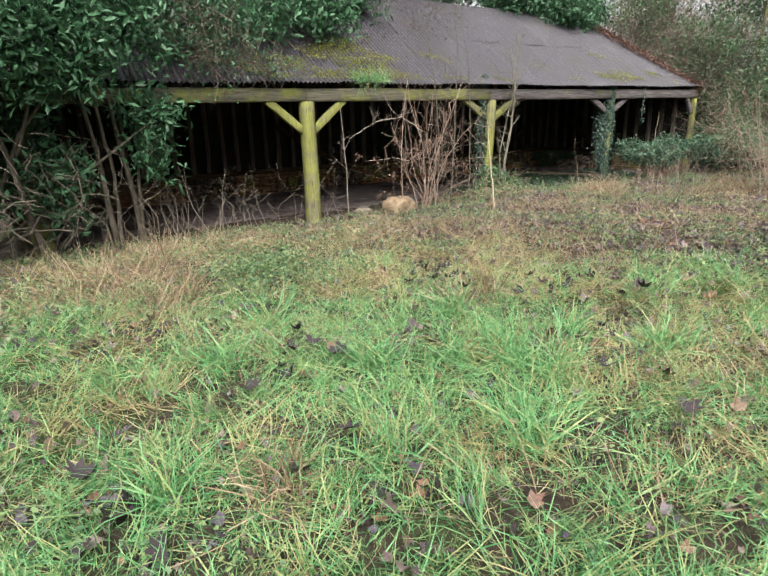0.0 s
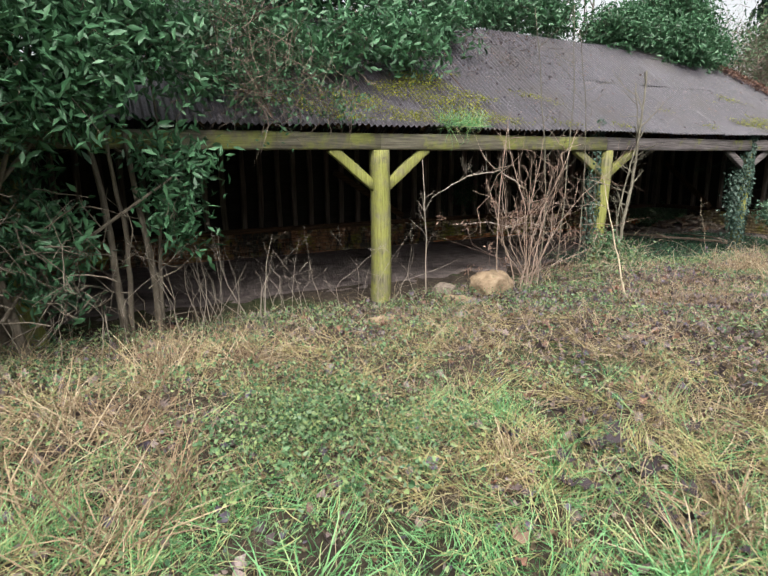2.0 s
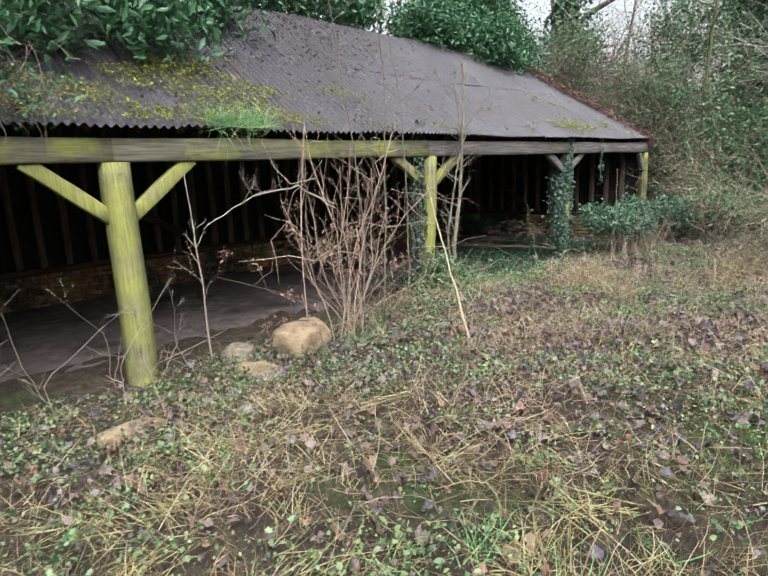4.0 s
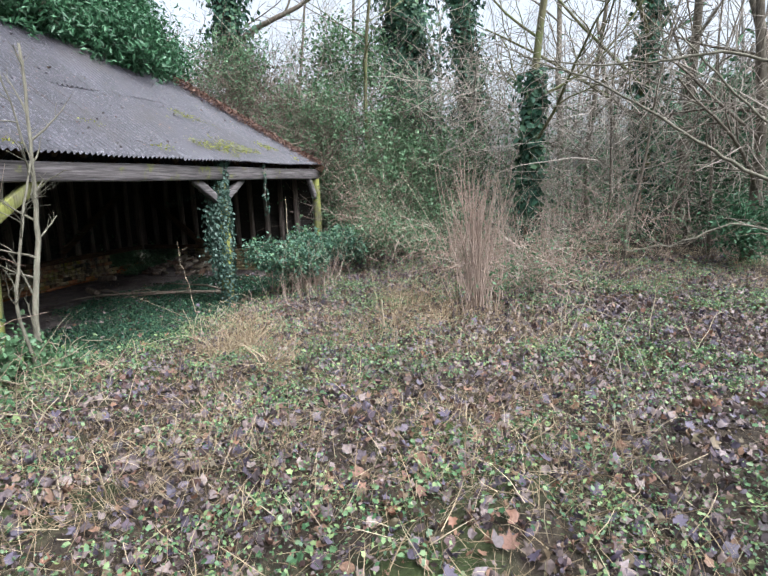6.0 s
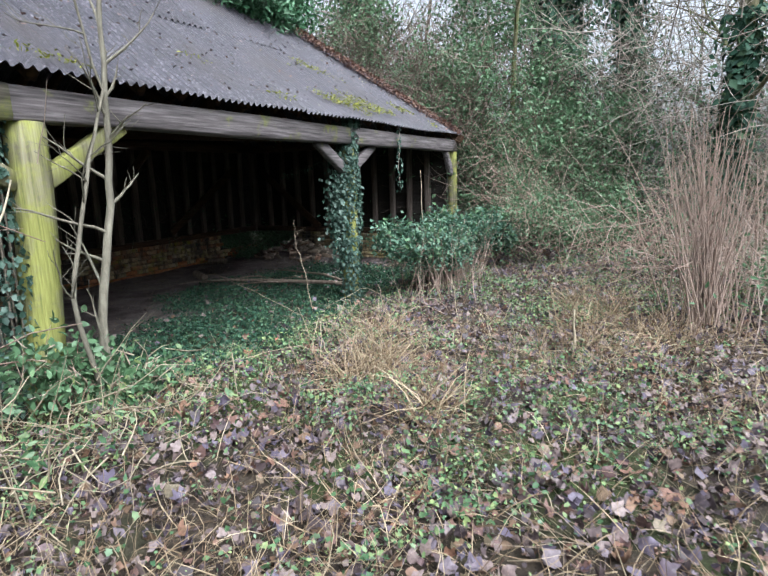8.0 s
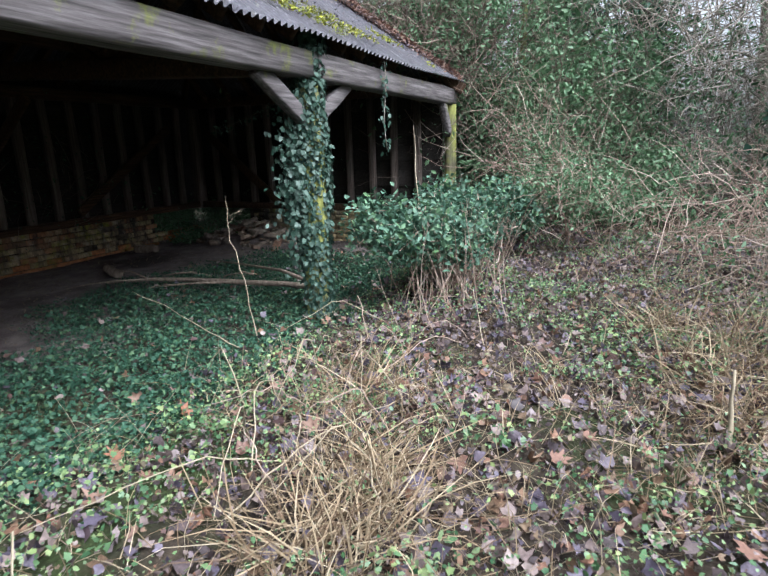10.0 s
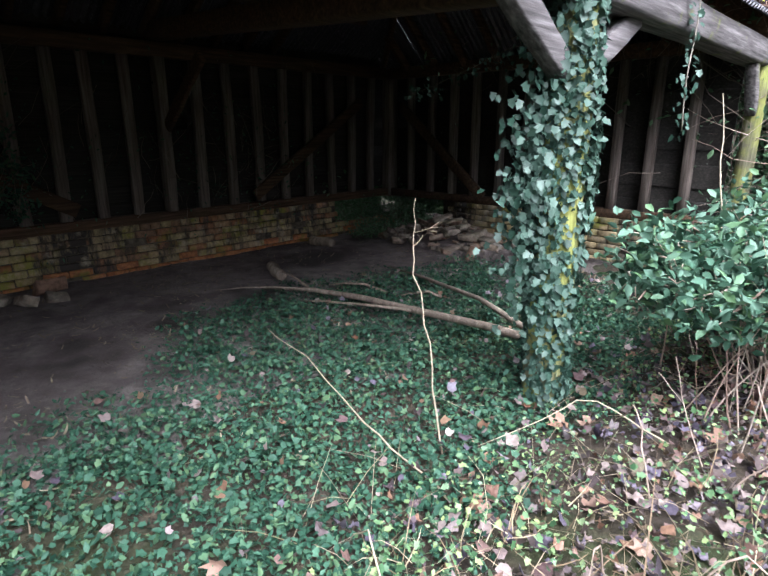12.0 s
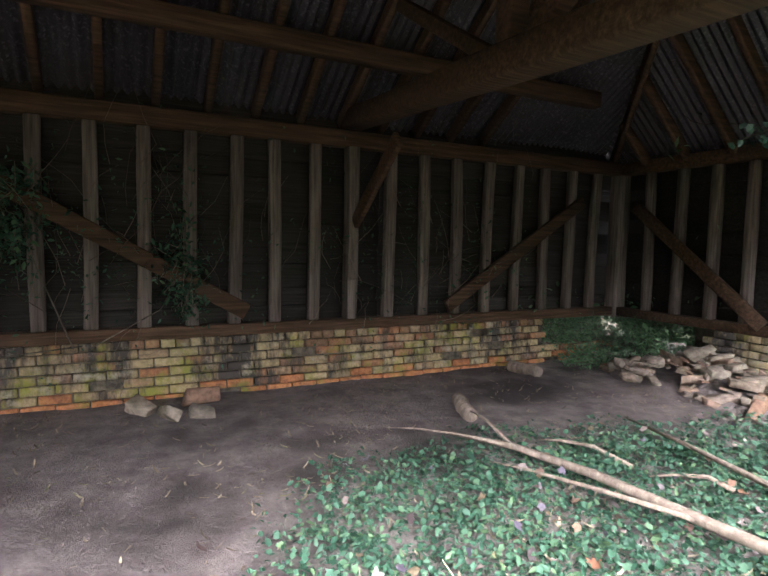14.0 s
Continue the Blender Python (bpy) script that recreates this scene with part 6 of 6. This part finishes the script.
tagged(part("hip_leaves", g, M_HIPLEAF), "drift of red-brown dead leaves along the roof hip", "leaves", kind="stuff")
g = Geo()
n = 420
pos = np.stack([rng.uniform(0.85, 1.5, n), rng.normal(EAVE_Y + 0.04, 0.03, n), np.full(n, EAVE_Z + 0.08)], 1)
hh = rng.uniform(0.12, 0.28, n)
g.scatter(BLADE_V, BLADE_F, pos, stand(n, 0.9), np.stack([rng.uniform(0.004, 0.007, n), hh, hh * 2], 1))
tagged(part("roof_grass", g, M_GRASS), "tuft of green grass growing on the eave", "grass")

# ---- brick plinth: courses in stretcher bond, the long back wall first ----
g = Geo()
g.box((BX0, BY - 0.045, -0.05), (10.5, BY + 0.1, PL - 0.012))
g.box((10.5, BY - 0.04, -0.05), (BX1 + 0.06, BY + 0.1, 0.24))
plinth = part("brick_plinth", g, M_MORTAR, barn, "low old brick plinth stained with moss")
bm = bmesh.new()
bmesh.ops.create_cube(bm, size=1)
for q in bm.verts:
    q.co = Vector((q.co.x * 0.213, q.co.y * 0.1, q.co.z * 0.064))
bmesh.ops.bevel(bm, geom=bm.edges[:], offset=0.006, segments=1, affect="EDGES", profile=0.5)
q0 = Geo()
q0.bm(bm)
brick_me = q0.mesh("brick")
BV, BF = q0.v[0], q0.f[0]
head = Geo()
head.add(BV * np.array([0.48, 1.0, 1.0]), BF)
header_me = head.mesh("header_brick")
red_me = q0.mesh("red_brick")
red_me.materials.append(M_REDBRICK)
rest = Geo()
for c in range(7):
    x = BX0 + (0.112 if c % 2 else 0.0)
    unit = 0.113 if c == 6 else 0.225
    while x < BX1 - 0.1:
        pos = (x + unit / 2, BY - 0.028 + rng.normal(0, 0.006), 0.04 + 0.075 * c + rng.normal(0, 0.002))
        if rng.uniform() > 0.035 and (x < 10.4 or c < 3):
            if x > 3.6:
                ob = part("brick", red_me if c == 0 or (c == 1 and rng.uniform() < 0.4) else header_me if c == 6 else brick_me, M_BRICK, plinth)
                ob.location = pos
                ob.rotation_euler = (0, rng.normal(0, 0.008), rng.normal(0, 0.02))
            else:
                rest.add(BV * np.array([unit / 0.225, 1, 1]) + np.array(pos), BF)
        x += unit
tagged(part("bricks", rest, M_BRICK, plinth), "brick courses in the far bays", kind="stuff")
for xe, s in ((BX1, -1), (BX0, 1)):
    g = Geo()
    back_end = 3.5 if s < 0 else BY - 0.05
    g.box((xe - 0.045 if s < 0 else xe - 0.1, 0.15, -0.05), (xe + 0.1 if s < 0 else xe + 0.045, back_end, PL - 0.012))
    side = part("brick_plinth", g, M_MORTAR, barn)
    rest = Geo()
    for c in range(7):
        y = 0.15 + (0.112 if c % 2 else 0.0)
        while y < back_end - 0.2:
            v = BV[:, [1, 0, 2]] + np.array([xe + s * 0.028 + rng.normal(0, 0.005), y + 0.112, 0.04 + 0.075 * c])
            rest.add(v, BF[:, ::-1])
            y += 0.225
    tagged(part("bricks", rest, M_BRICK, side), "brick courses of the end wall", kind="stuff")

# whole sycamore leaves lying on the litter, slate to russet
M_SLATELEAF = leafy("slate_sycamore_leaf", [(0.055, 0.046, 0.075), (0.1, 0.085, 0.13), (0.17, 0.13, 0.14)], 0.5, 0.05, 0.4)
M_RUSSET = leafy("russet_sycamore_leaf", [(0.12, 0.065, 0.045), (0.22, 0.13, 0.1), (0.2, 0.08, 0.045)], 0.6, 0.1, 0.5)
whole = []
for mat in (M_SLATELEAF, M_RUSSET):
    for curl in (0.7, 1.6):
        q = Geo()
        q.add(MAPLE_V * np.array([0.125, 0.125, 0.12 * curl]), MAPLE_F)
        me = q.mesh("fallen_leaf")
        me.materials.append(mat)
        whole.append(me)
spots = field(520, 0.6, 8.2, -5.6, -0.6, litter_keep)
for i, (x, y, z) in enumerate(spots[:150]):
    ob = part("fallen_leaf", whole[i % 4], M_RUSSET)
    ob.location = (x, y, z + 0.05)
    ob.rotation_euler = (rng.normal(0, 0.35), rng.normal(0, 0.35), rng.uniform(0, 6.28))
    sc = rng.uniform(0.5, 0.95)
    ob.scale = (sc, sc * rng.uniform(0.7, 1.1), sc)
    tagged(ob, "wet slate-coloured fallen sycamore leaf on the litter" if i % 4 < 2 else "russet fallen sycamore leaf on the litter", "leaf", "fallen leaves on the litter")

# larger dark wet leaves lying singly in the grass
leaf = Geo()
leaf.add(MAPLE_V * np.array([0.12, 0.12, 0.18]), MAPLE_F)
dark_me = leaf.mesh("fallen_leaf")
M_DARKLEAF = leafy("black_wet_leaf", [(0.025, 0.02, 0.026), (0.06, 0.045, 0.05)], 0.85, 0.0, 0.4)
nests = [(rng.uniform(-4.2, 0.3), rng.uniform(-7.0, -4.4)) for _ in range(14)]
for i in range(70):
    x, y = np.array(nests[i % 14]) + rng.normal(0, 0.22, 2)
    ob = part("fallen_leaf", dark_me, M_DARKLEAF)
    ob.location = on(x, y, 0.05 + 0.03 * (i % 3))
    ob.rotation_euler = (rng.normal(0, 0.4), rng.normal(0, 0.4), rng.uniform(0, 6.28))
    ob.scale = (1, rng.uniform(0.6, 1.1), rng.uniform(0.6, 1.6))
    tagged(ob, "wet blackish fallen sycamore leaf in the grass", "leaf", "fallen leaves in the grass")
for i in range(14):
    x, y = rng.uniform(-4.2, 0.3), rng.uniform(-6.9, -4.2)
    tuft(x, y, 100, rng.uniform(0.2, 0.3), M_GRASS if i % 3 else M_STRAW, "arching grass tuft in the wet grass" if i % 3 else "pale dead tuft in the wet grass", 0.06, 0.8)
